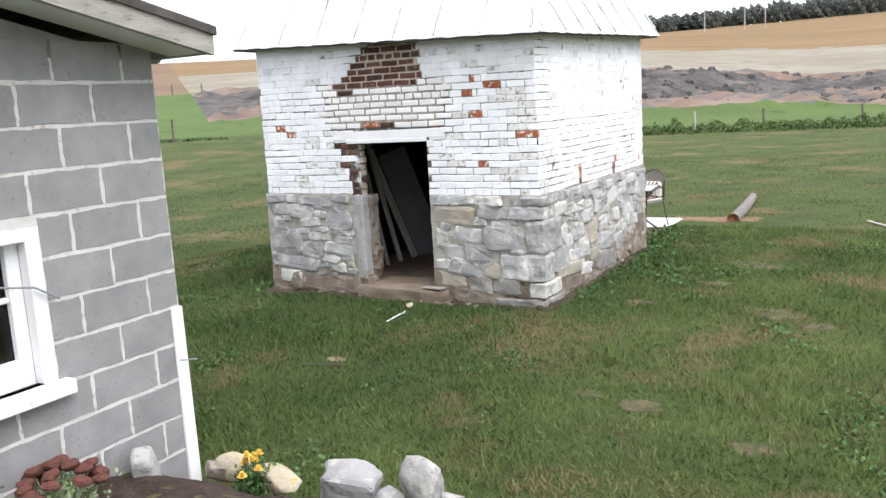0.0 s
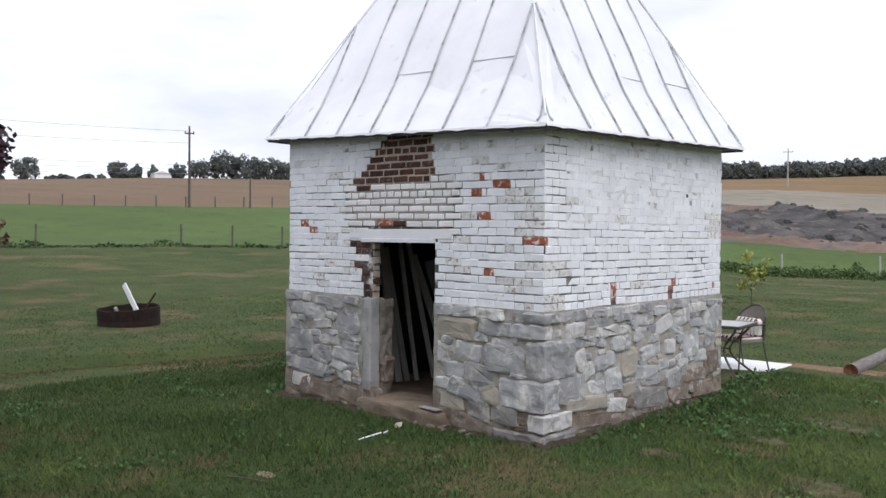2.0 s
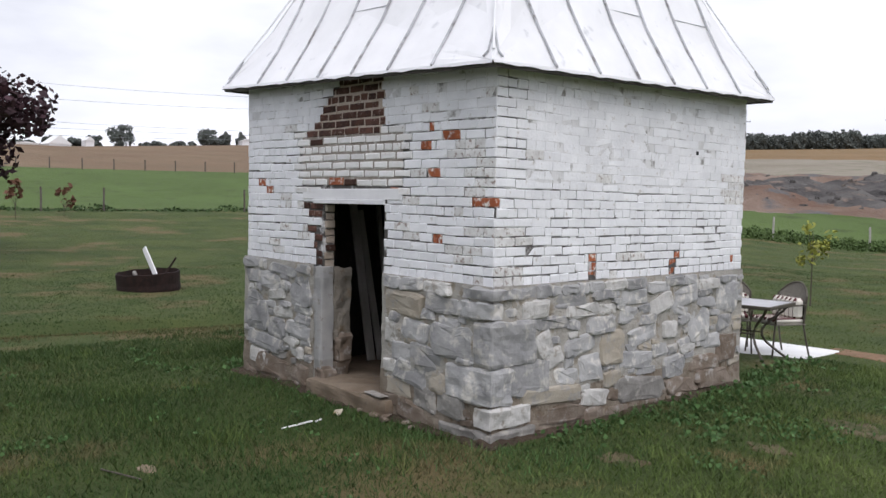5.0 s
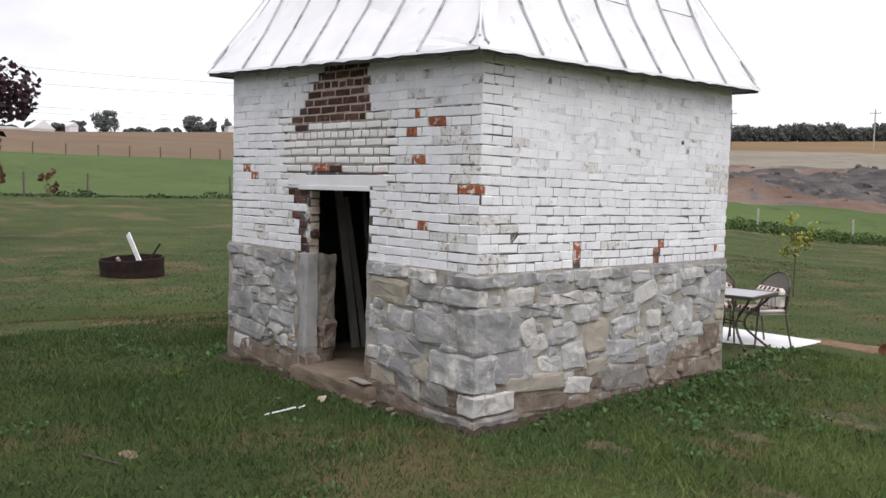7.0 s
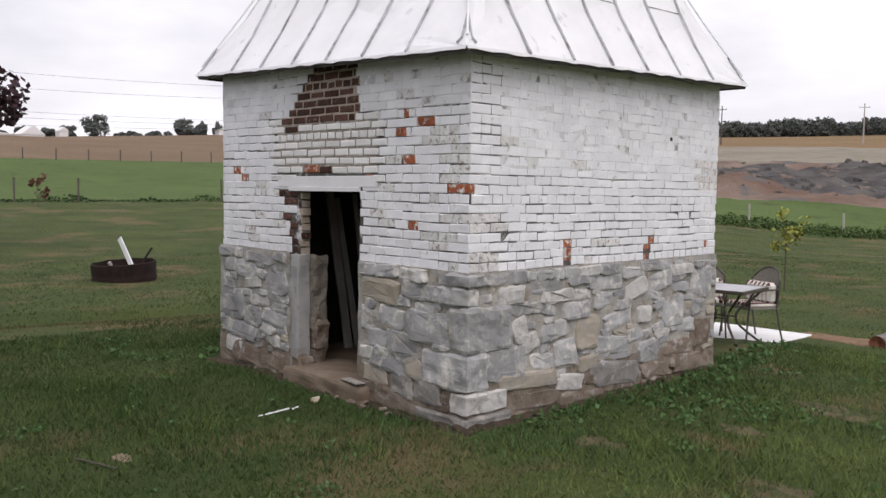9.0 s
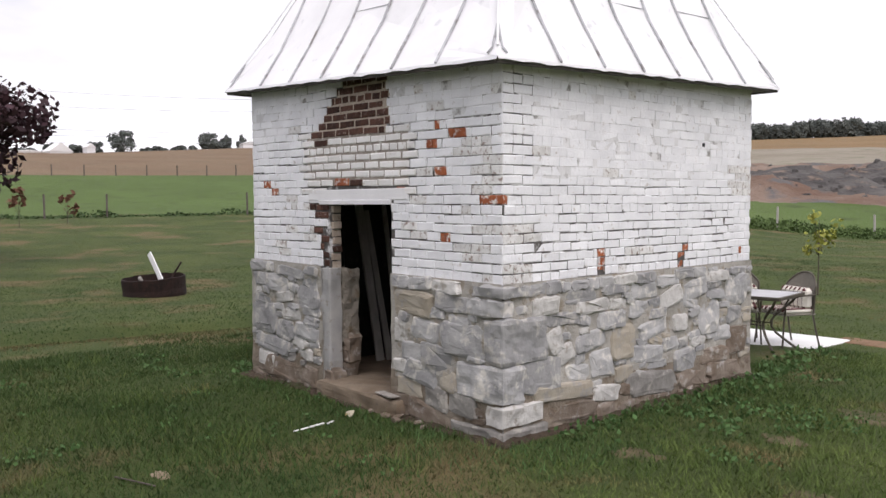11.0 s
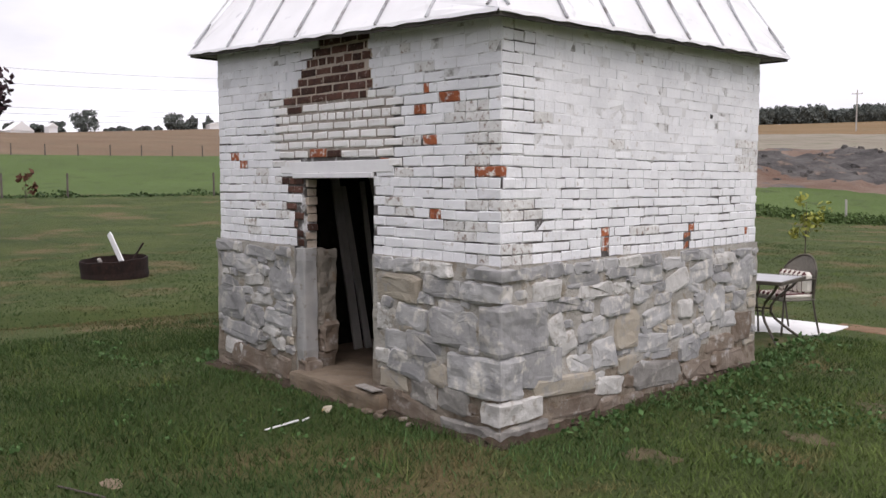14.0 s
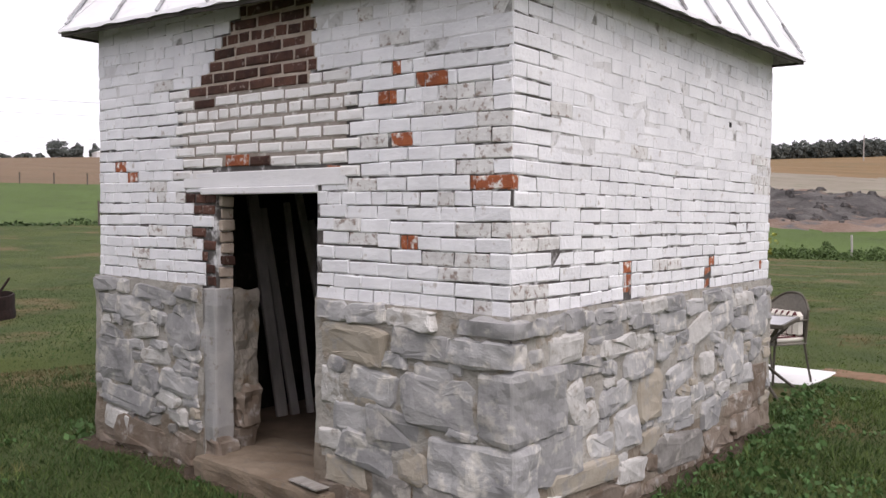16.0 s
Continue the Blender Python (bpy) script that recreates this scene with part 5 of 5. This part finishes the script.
for k, (x, y, s) in enumerate(((-1.22, -0.16, .06), (-1.05, -0.20, .05), (-0.85, -0.12, .045), (-1.30, 0.02, .08), (-1.24, 0.10, .07), (-1.12, -0.10, .05), (-0.72, -0.17, .04), (-1.42, -0.17, .035))):
    boulder("loose_stone", x, y, (0.06 if y > 0 else ground_z(x, y) + 0.02), s, s * 0.8, s * 0.55, M_STONE_B, "fallen brown rubble stone by the door sill", 40 + k, k * 40, group="loose stones")
stick("broken_board", (-1.44, -0.06, 0.105), (-1.16, -0.11, 0.11), 0.09, M_OLDWOOD, "short broken grey board on the door sill", "board")

fire = thing("fire_ring", "rusty dark steel fire ring on the lawn", "fire ring", pose(-13.08, 2.97, ground_z(-13.08, 2.97) - 0.05, 4, 0, 0) @ Matrix.Diagonal((0.92, 0.92, 1, 1)))
bm = bmesh.new()
n = 40
prof = [(0.70, 0.0), (0.71, 0.10), (0.70, 0.20), (0.71, 0.30), (0.715, 0.43), (0.69, 0.44), (0.685, 0.30), (0.68, 0.0)]
rows = [[bm.verts.new((r * math.cos(2 * math.pi * k / n), r * math.sin(2 * math.pi * k / n), z + 0.008 * math.sin(k * 1.3))) for r, z in prof] for k in range(n)]
for k in range(n):
    a, b = rows[k], rows[(k + 1) % n]
    for j in range(len(prof) - 1):
        bm.faces.new((a[j], b[j], b[j + 1], a[j + 1]))
part("ring", bm, M_RUST, fire)
bm = bmesh.new()
bmesh.ops.create_circle(bm, cap_ends=True, segments=30, radius=0.68, matrix=Matrix.Translation((0, 0, 0.12)))
bmesh.ops.triangulate(bm, faces=bm.faces)
bmesh.ops.subdivide_edges(bm, edges=bm.edges, cuts=2)
for v in bm.verts:
    v.co.z += 0.05 * noise.noise(v.co * 6)
part("ash_bed", bm, M_ASH, fire, "grey ash in the fire ring")


def bar(name, p, q, w, th, material, label, cat):
    p, q = Vector(p), Vector(q)
    d = (q - p).normalized()
    bm = bmesh.new()
    box(bm, 0, (q - p).length, -w / 2, w / 2, -th / 2, th / 2, 0.004)
    return tagged(part(name, bm, material, None, "", Matrix.Translation(p) @ d.to_track_quat("X", "Y").to_matrix().to_4x4()), label, cat)


fz = ground_z(-12.95, 3.1)
bar("white_board", (-12.75, 3.05, fz + 0.14), (-13.30, 2.95, fz + 0.88), 0.13, 0.03, M_WHITE, "white painted board standing in the fire ring", "board")
bar("poker", (-13.0, 3.2, fz + 0.2), (-12.97, 3.52, fz + 0.68), 0.035, 0.035, M_RUST, "dark charred stick leaning out of the fire ring", "stick")
bar("charred_stick", (-13.1, 2.75, fz + 0.16), (-13.05, 2.62, fz + 0.40), 0.07, 0.05, M_OLDWOOD, "short pale piece of firewood in the fire ring", "firewood")
bar("charred_log", (-13.2, 2.9, fz + 0.20), (-12.8, 3.4, fz + 0.22), 0.12, 0.11, M_DARKWOOD_GAP, "dark charred log in the fire ring", "firewood")

# ---- trees, saplings and weeds ----


def at_az(az, d):
    return CX + d * math.sin(radians(az)), CY + d * math.cos(radians(az))


def tree(name, x, y, height, crown_r, bottom, leaves, size, leaf_mat, label, seed, trunk_r=0.15, squash=1.0, group=""):
    rng = random.Random(seed)
    z0 = ground_z(x, y) - (1.2 if name == "far_tree" else 0.1)
    t = thing(name, label, "tree", pose(x, y, z0), group)
    bm = bmesh.new()
    tube(bm, [(0, 0, 0), (rng.uniform(-.1, .1) * trunk_r * 4, 0, bottom * 0.6), (rng.uniform(-.3, .3) * trunk_r * 3, 0.0, bottom + (height - bottom) * 0.35), (0, 0, height * 0.93)], trunk_r, 8, trunk_r * 0.12)
    part("trunk", bm, M_TRUNK, t)
    clumps = []
    mid = (height + bottom) / 2
    half = (height - bottom) / 2
    for k in range(9 if leaves < 500 else 26):
        for _ in range(40):
            p = Vector((rng.uniform(-1, 1), rng.uniform(-1, 1), rng.uniform(-1, 1)))
            if 0.25 < p.length < 0.95 and not (p.z < -0.3 and p.length > 0.85):
                break
        clumps.append((Vector((p.x * crown_r * squash, p.y * crown_r * squash, mid + p.z * half)), rng.uniform(0.22, 0.42)))
    bm = bmesh.new()
    for c, r in clumps[:12]:
        tube(bm, [(0, 0, bottom + rng.uniform(0.0, 0.4) * (c.z - bottom)), (c.x * 0.5, c.y * 0.5, (c.z + bottom) / 2 + 0.1 * half), tuple(c)], trunk_r * 0.35, 5, trunk_r * 0.06)
    part("limbs", bm, M_TRUNK, t)
    pts = []
    for _ in range(leaves):
        c, r = clumps[rng.randrange(len(clumps))]
        v = Vector((rng.gauss(0, 1), rng.gauss(0, 1), rng.gauss(0, 1))).normalized() * (rng.random() ** 0.4)
        pts.append((c.x + v.x * r * crown_r, c.y + v.y * r * crown_r, c.z + v.z * r * half * 1.05))
    leaf_cloud("crown", pts, size, leaf_mat, t, seed)
    return t


x, y = at_az(-79.3, 27)
tree("purple_tree", x, y, 6.6, 3.1, 2.1, 9000, 0.15, M_PURPLE, "dark purple-leaved ornamental tree at the lawn's edge", 3, 0.16)
tree("sapling", -2.92, 12.0, 1.72, 0.42, 0.85, 150, 0.075, M_YELLOWLEAF, "thin young tree with sparse yellow-green leaves", 5, 0.018)
x, y = at_az(-71.6, 45)
tree("sapling", x, y, 1.7, 0.5, 0.35, 110, 0.15, M_BROWNLEAF, "small russet-leaved sapling by the fence", 6, 0.02)
x, y = at_az(-74.3, 43)
tree("sapling", x, y, 1.9, 0.5, 0.5, 120, 0.16, M_BROWNLEAF, "small russet-leaved sapling by the fence", 7, 0.02)
for az, h, r, sq, sd in ((-68.3, 10.5, 5.5, 1.0, 11), (-69.9, 6.0, 4.0, 1.0, 12), (-71.0, 5.0, 4.5, 1.2, 13), (-72.4, 5.0, 3.5, 1, 14), (-63.0, 8.0, 5.5, 1.2, 15), (-62.0, 6.5, 2.6, 1, 16), (-61.0, 6.5, 2.2, 1, 17), (-59.5, 7.5, 3.5, 1, 18), (-57.6, 11.0, 7.5, 1.2, 19), (-56.6, 13.0, 7.5, 1.2, 33), (-55.6, 12.0, 7.5, 1.2, 20), (-54.6, 11.5, 7.0, 1.2, 23), (-53.6, 10.0, 7.0, 1.2, 34), (-52.4, 8.0, 6.0, 1.2, 24), (-50.2, 9.0, 4.0, 1, 25), (-66.5, 3.2, 4.0, 1.5, 26), (-64.6, 3.0, 4.0, 1.5, 27), (-48.4, 8.0, 5.0, 1, 28), (-74, 3.5, 6.0, 1.5, 29), (-76, 3.5, 6.0, 1.5, 30)):
    x, y = at_az(az, 398)
    tree("far_tree", x, y, h, r, -0.4, 1700, 0.75, M_WOODS, "dark green tree on the skyline, greyed for distance haze", sd, 0.3, sq, "trees on the skyline")


def woods():
    rng = np.random.default_rng(9)
    out = []
    az = -31.0
    while az < 14:
        d = 400 + rng.uniform(-8, 30)
        hill = 3.0 * math.exp(-((az + 1) / 7) ** 2)
        h = rng.uniform(6.2, 7.6) + hill
        r = rng.uniform(3.0, 5.0)
        x, y = at_az(az, d)
        z = ground_z(x, y)
        n = 1900
        v = rng.normal(size=(n, 3))
        v /= np.linalg.norm(v, axis=1)[:, None]
        v *= (rng.random(n) ** 0.35)[:, None] * (1 + 0.25 * np.sin(v[:, 0] * 7 + v[:, 2] * 5))[:, None]
        out.append(np.column_stack([x + v[:, 0] * r, y + v[:, 1] * r, z + h * 0.48 + v[:, 2] * h * 0.55]))
        az += rng.uniform(0.2, 0.4)
    tagged(leaf_cloud("far_woods", np.concatenate(out), 0.75, M_WOODS, None, 4, 1.2), "dark green woods along the skyline, greyed for distance haze", "woods", kind="stuff")


woods()


def weed_strip(name, pts_fn, count, size, tall, label, seed, material=M_WEED):
    rng = random.Random(seed)
    pts = []
    for _ in range(count):
        x, y, s = pts_fn(rng)
        pts.append((x, y, ground_z(x, y) + rng.random() ** 1.6 * tall * s))
    tagged(leaf_cloud(name, pts, size, material, None, seed, 1.5), label, "weeds", kind="stuff")


def blob_fn(blobs):
    def f(rng):
        cx, cy, r, s = blobs[rng.randrange(len(blobs))]
        return rng.gauss(cx, r), rng.gauss(cy, r), s
    return f


def along_wall(rng):
    t = rng.random()
    return 0.10 + abs(rng.gauss(0, 0.16)), 0.4 + 4.0 * t, 0.6


def fence_weeds(rng):
    az = rng.uniform(-30, 6)
    d = 48.6 + rng.gauss(0, 1.1) - 0.2 * noise.noise((az * 2.0, 0, 0))
    x, y = at_az(az, d)
    return x, y, max(0.15, 0.6 + 0.9 * noise.noise((az * 1.1, 4, 0)))


def fence_weeds_left(rng):
    az = rng.uniform(-80, -47)
    d = 49.5 + rng.gauss(0, 0.4)
    x, y = at_az(az, d)
    return x, y, max(0.06, 0.22 + 0.9 * noise.noise((az * 0.35, 9, 0)))


M_WEED2 = mat("rank_green_weeds", (0.06, 0.10, 0.03), (0.095, 0.145, 0.045), 0.3, rough=0.8, rnd=0.3, bump=0)
weed_strip("wall_weeds", along_wall, 420, 0.035, 0.07, "low green weeds along the foot of the stone wall", 4)
weed_strip("broadleaf_weeds", blob_fn([(0.62, 1.71, .10, .5), (0.85, 1.9, .10, .6), (0.55, 2.2, .12, .5), (0.95, 1.5, .10, .5), (0.4, 2.9, .12, .6), (0.3, 3.4, .12, .7), (0.15, 4.1, .13, 1.2), (0.08, 4.5, .13, 1.3), (0.05, 4.9, .13, 1.2), (0.0, 5.3, .10, .9), (-3.80, -0.06, .06, .9)]), 480, 0.04, 0.12, "broad green weed leaves beside the smokehouse", 5)
weed_strip("fence_weeds", fence_weeds, 26000, 0.10, 0.75, "tall green weeds along the wire fence", 6, M_WEED2)
weed_strip("fence_weeds", fence_weeds_left, 2200, 0.14, 0.5, "dark green weeds along the wire fence", 7, M_LEAF)

# ---- fences, poles, wires, farm ----


def post(name, x, y, h, r, material, label, group):
    z = ground_z(x, y)
    bm = bmesh.new()
    tube(bm, [(0, 0, -0.3), (0.01, 0, h * 0.5), (random.uniform(-.03, .03), 0, h)], r, 7)
    return tagged(part(name, bm, material, None, "", pose(x, y, z)), label, "post", group)


for az in (-54.0, -57.3, -60.6, -69.3, -72.9, -76.5, -50.5):
    post("fence_post", *at_az(az, 49), 1.28, 0.055, M_POLE, "dark thin wooden fence post", "fence posts")
for k in range(18):
    post("fence_post", *at_az(-78.0 + 1.85 * k, 104), 1.25, 0.07, M_POLE, "dark thin wooden fence post by the crop field", "far fence posts")
for az in (-25.8, -20.3, -14.6, -10.2, -4.2, 1.5):
    post("fence_post", *at_az(az, 48), 1.22, 0.055, M_POLE_L if az < -12 else M_POLE, "weathered wooden fence post among weeds", "fence posts by the weeds")


def strand(name, p, q, sag, r, label):
    bm = bmesh.new()
    p, q = Vector(p), Vector(q)
    tube(bm, [p.lerp(q, i / 16) - Vector((0, 0, sag * 4 * (i / 16) * (1 - i / 16))) for i in range(17)], r, 4)
    return tagged(part(name, bm, M_WIRE), label, "wire", "overhead wires")


def utility_pole(az, d, h, r, material, arm, label):
    x, y = at_az(az, d)
    z = ground_z(x, y)
    p = thing("utility_pole", label, "utility pole", pose(x, y, z, 0, 0, -az))
    bm = bmesh.new()
    tube(bm, [(0, 0, -0.5), (0, 0, h * 0.5), (0, 0, h)], r, 8, r * 0.65)
    part("pole", bm, material, p)
    if arm:
        part("crossarm", boxed(-arm / 2, arm / 2, -0.06, 0.06, h - 0.95, h - 0.80), material, p)
        for s in (-1, 1):
            bm = bmesh.new()
            tube(bm, [(s * arm * 0.45, 0, h - 0.8), (s * arm * 0.45, 0, h - 0.6)], 0.06, 6)
            part("insulator", bm, material, p)
    return Vector((x, y, z))


pz = utility_pole(-59.3, 103, 9.6, 0.16, M_POLE, 1.1, "dark wooden utility pole with crossarm beyond the hay field")
utility_pole(-55.4, 103, 4.4, 0.13, M_POLE, 0, "short dark wooden pole at the field edge")
for az in (-28.0, -19.8):
    utility_pole(az, 215, 9.2, 0.17, M_POLE_L if az > -21 else M_POLE, 2.2, "weathered wooden utility pole with crossarm in the crop field")
for az in (-12.6, -10.2, -9.0):
    utility_pole(az, 330, 9.0, 0.22, M_POLE_L, 0, "pale utility pole on the hillside")
for hz, ez in ((9.0, 12.2), (7.6, 10.0), (5.0, 6.6), (4.5, 5.6), (4.0, 4.2)):
    a = pz + Vector((0, 0, hz))
    ex, ey = at_az(-90, 125)
    strand("overhead_wire", a, (ex, ey, ground_z(ex, ey) + ez), 1.0 if hz > 6 else 0.7, 0.017, "thin dark overhead wire between poles")


def barn(az, d, w, l, h, roof_h, label, dz=0.0):
    x, y = at_az(az, d)
    b = thing("farm_building", label, "barn", pose(x, y, ground_z(x, y) + dz, 0, 0, -az + 20), "farm buildings on the skyline")
    part("wall", boxed(-w / 2, w / 2, -l / 2, l / 2, -1, h), M_WHITE, b)
    bm = bmesh.new()
    prof = [(-w / 2 - 0.3, h - 0.1), (0, h + roof_h), (w / 2 + 0.3, h - 0.1)]
    a = [bm.verts.new((px, -l / 2 - 0.3, pz2)) for px, pz2 in prof]
    c = [bm.verts.new((px, l / 2 + 0.3, pz2)) for px, pz2 in prof]
    bm.faces.new(a)
    bm.faces.new(c[::-1])
    for k in range(3):
        bm.faces.new((a[k], a[(k + 1) % 3], c[(k + 1) % 3], c[k]))
    part("roof", bm, M_CONC, b)


barn(-72.1, 385, 9.0, 9.0, 0.6, 3.6, "white gabled farm building on the skyline")
barn(-73.9, 390, 14.0, 8.0, 0.4, 0.6, "long low white farm building on the skyline")
barn(-70.3, 388, 3.5, 5.0, 2.4, 1.6, "small white farm building among trees")
barn(-60.6, 396, 7.0, 7.0, 1.8, 1.2, "pale farmhouse behind trees on the skyline")

# rocks in the spoil heap
rk2 = random.Random(77)
hv, hf = [], []
for k in range(650):
    az, d = rk2.uniform(-34, 8), rk2.uniform(68, 102)
    x, y = at_az(az, d)
    s = 0.10 + 0.42 * rk2.random() ** 2.5
    base = len(hv)
    z = ground_z(x, y)
    for p in ((-1, 0, -.4), (0, -1, -.4), (1, 0, -.4), (0, 1, -.4), (-.6, -.3, .7), (.5, -.5, .6), (.4, .5, .8)):
        hv.append((x + p[0] * s * rk2.uniform(.7, 1.4), y + p[1] * s, z + p[2] * s * rk2.uniform(.5, 1.1)))
    hf += [tuple(base + i for i in f) for f in ((0, 1, 4), (1, 5, 4), (1, 2, 5), (2, 6, 5), (2, 3, 6), (3, 4, 6), (3, 0, 4), (4, 5, 6))]
tagged(raw_mesh("spoil_rocks", hv, hf, M_GRAVEL), "grey rocks scattered over bare red earth", "rocks", kind="stuff")


# ---- grass ----


def grass(name, count, x0, x1, y0, y1, h0, h1, w, seed, keep, label, material=M_BLADE):
    rng = np.random.default_rng(seed)
    x, y = rng.uniform(x0, x1, count), rng.uniform(y0, y1, count)
    ok = keep(x, y, rng)
    x, y = x[ok], y[ok]
    n = len(x)
    tuft = np.array([noise.noise((float(a) * 0.9, float(b) * 0.9, 2.0)) for a, b in zip(x, y)])
    z = np.array([ground_z(float(a), float(b)) for a, b in zip(x, y)]) - 0.008
    h = rng.uniform(h0, h1, n) * (1 + 0.6 * tuft)
    ang, lean = rng.uniform(0, 2 * np.pi, n), rng.normal(0, 0.55, (n, 2)) * h[:, None]
    wx, wy = np.cos(ang) * w / 2, np.sin(ang) * w / 2
    v = np.stack([np.stack([x - wx, y - wy, z], 1), np.stack([x + wx, y + wy, z], 1), np.stack([x + lean[:, 0], y + lean[:, 1], z + h], 1)], 1).reshape(-1, 3)
    me = bpy.data.meshes.new(name)
    me.vertices.add(3 * n)
    me.vertices.foreach_set("co", v.ravel())
    me.loops.add(3 * n)
    me.loops.foreach_set("vertex_index", np.arange(3 * n))
    me.polygons.add(n)
    me.polygons.foreach_set("loop_start", np.arange(0, 3 * n, 3))
    me.update()
    me.validate()
    me.materials.append(material)
    tagged(new(name, me), label, "grass", kind="stuff")


def darker_here(x, y, rng):
    """Chance by place: darker blades before the smokehouse and in the low yard, paler ones on the rise."""
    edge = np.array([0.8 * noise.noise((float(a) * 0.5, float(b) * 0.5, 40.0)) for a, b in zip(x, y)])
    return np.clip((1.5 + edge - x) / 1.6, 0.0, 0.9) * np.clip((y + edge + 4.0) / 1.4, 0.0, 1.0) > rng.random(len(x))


def outside(x, y, rng):
    house_in = (x > -3.7) & (x < 0.02) & (y > -0.02) & (y < 3.75)
    slab_in = (x > -2.65) & (x < -0.2) & (y > 3.7) & (y < 6.88)
    block_in = (x < -0.05) & (x > -7.1) & (y < -4.8)
    bed_in = ((x - 0.42) / 0.72) ** 2 + ((y + 5.35) / 0.9) ** 2 < 1
    sill_in = (x > -2.45) & (x < -1.15) & (y > -0.16) & (y < 0.1)
    soil_in = ((x - 0.35) / 0.6) ** 2 + ((y - 6.95) / 0.28) ** 2 < rng.uniform(0.4, 1.0, len(x))
    foot_in = (x > -3.85) & (x < 0.16 + 0.06 * np.sin(y * 3)) & (y > -0.14 - 0.06 * np.sin(x * 3)) & (y < 3.8) & (rng.random(len(x)) < 0.85)
    worn = np.zeros(len(x), bool)
    for bx, by, br in BARE:
        worn |= ((x - bx) / 1.2) ** 2 + ((y - by) / 0.9) ** 2 < (br * rng.uniform(0.0, 1.35, len(x))) ** 2
    return ~(worn | foot_in | house_in | slab_in | block_in | bed_in | sill_in | soil_in)


grass("lawn_grass", 330000, -6.5, 7.5, -7.0, 6.0, 0.028, 0.065, 0.011, 1, lambda x, y, r: outside(x, y, r) & ~darker_here(x, y, r), "short mown green grass with dry patches")
grass("lush_lawn_grass", 330000, -6.5, 7.5, -7.0, 6.0, 0.030, 0.068, 0.011, 11, lambda x, y, r: outside(x, y, r) & darker_here(x, y, r), "darker green mown grass before the smokehouse", M_DARKBLADE)
yard_only = lambda x, y, r: outside(x, y, r) & ~((x > -6.5) & (x < 7.5) & (y < 6.0))
grass("yard_grass", 190000, -18, 8.5, -3.0, 22.0, 0.016, 0.036, 0.022, 2, lambda x, y, r: yard_only(x, y, r) & (x > -4.5 + r.uniform(-2, 2, len(x))), "mown green grass further off in the yard")
grass("yard_grass", 190000, -18, 8.5, -3.0, 22.0, 0.016, 0.036, 0.022, 12, lambda x, y, r: yard_only(x, y, r) & (x < -4.5 + r.uniform(-2, 2, len(x))), "darker green grass in the low part of the yard", M_DARKBLADE)
rc = np.random.default_rng(21)
cx_, cy_ = rc.uniform(-6, 7, 60000), rc.uniform(-4.3, 5.5, 60000)
cn = np.array([noise.noise((float(a) * 1.1, float(b) * 1.1, 7.0)) + 0.5 * noise.noise((float(a) * 4, float(b) * 4, 1.0)) for a, b in zip(cx_, cy_)])
ck = outside(cx_, cy_, rc) & (cn > 0.36)
cpts = [(float(a), float(b), ground_z(float(a), float(b)) + 0.02 + 0.03 * float(r)) for a, b, r in zip(cx_[ck], cy_[ck], rc.random(int(ck.sum())))]
tagged(leaf_cloud("clover", cpts, 0.028, M_WEED, None, 22, 1.2), "patches of low green clover in the lawn", "clover", kind="stuff")
grass("tall_tufts", 60000, -6, 7, -4.2, 5.5, 0.07, 0.14, 0.009, 6, lambda x, y, r: outside(x, y, r) & (np.array([noise.noise((float(a) * 1.7, float(b) * 1.7, 12.0)) for a, b in zip(x, y)]) > 0.42), "longer grass tufts in the lawn")
grass("far_grass", 190000, -46, 9, -6.0, 44.0, 0.014, 0.030, 0.034, 8, lambda x, y, r: outside(x, y, r) & ~((x > -18) & (x < 8.5) & (y > -3.0) & (y < 22.0)) & ((x - CX) ** 2 + (y - CY) ** 2 < 47.5 ** 2), "mown grass towards the fence")
grass("edge_grass", 9000, -4.4, 0.9, -0.75, 4.4, 0.04, 0.09, 0.010, 3, lambda x, y, r: outside(x, y, r) & ((np.minimum(np.abs(y), np.abs(x)) < 0.45)), "longer uncut grass along the smokehouse walls", M_WEED)


M_DRY = mat("dry_straw_grass", (0.105, 0.092, 0.040), (0.16, 0.13, 0.06), 1.2, (0.07, 0.085, 0.028), 0.9, 0.55, 0.85, 0, 1, 0.15)
grass("dry_grass", 60000, -9.0, -5.6, -6.0, 9.0, 0.02, 0.045, 0.016, 14, lambda x, y, r: np.abs(x + 7.25 - 0.16 * y - 0.2 * np.sin(y * 1.3)) < r.uniform(0.0, 0.55, len(x)), "strip of dry straw-coloured grass beside the swale", M_DRY)

# ---- bricks ----
lay_bricks(front_brick, W, front_kind, 0, lambda u, z: True, FRONT_RED + FRONT_DARK + [(left, right, a, b) for a, b, left, right in PATCH], (DOOR_L - 0.0, DOOR_R, DOOR_T + 0.08), 3)
lay_bricks(side_brick, D, side_kind, 1, lambda u, z: u < 2.75, SIDE_RED, None, 4)
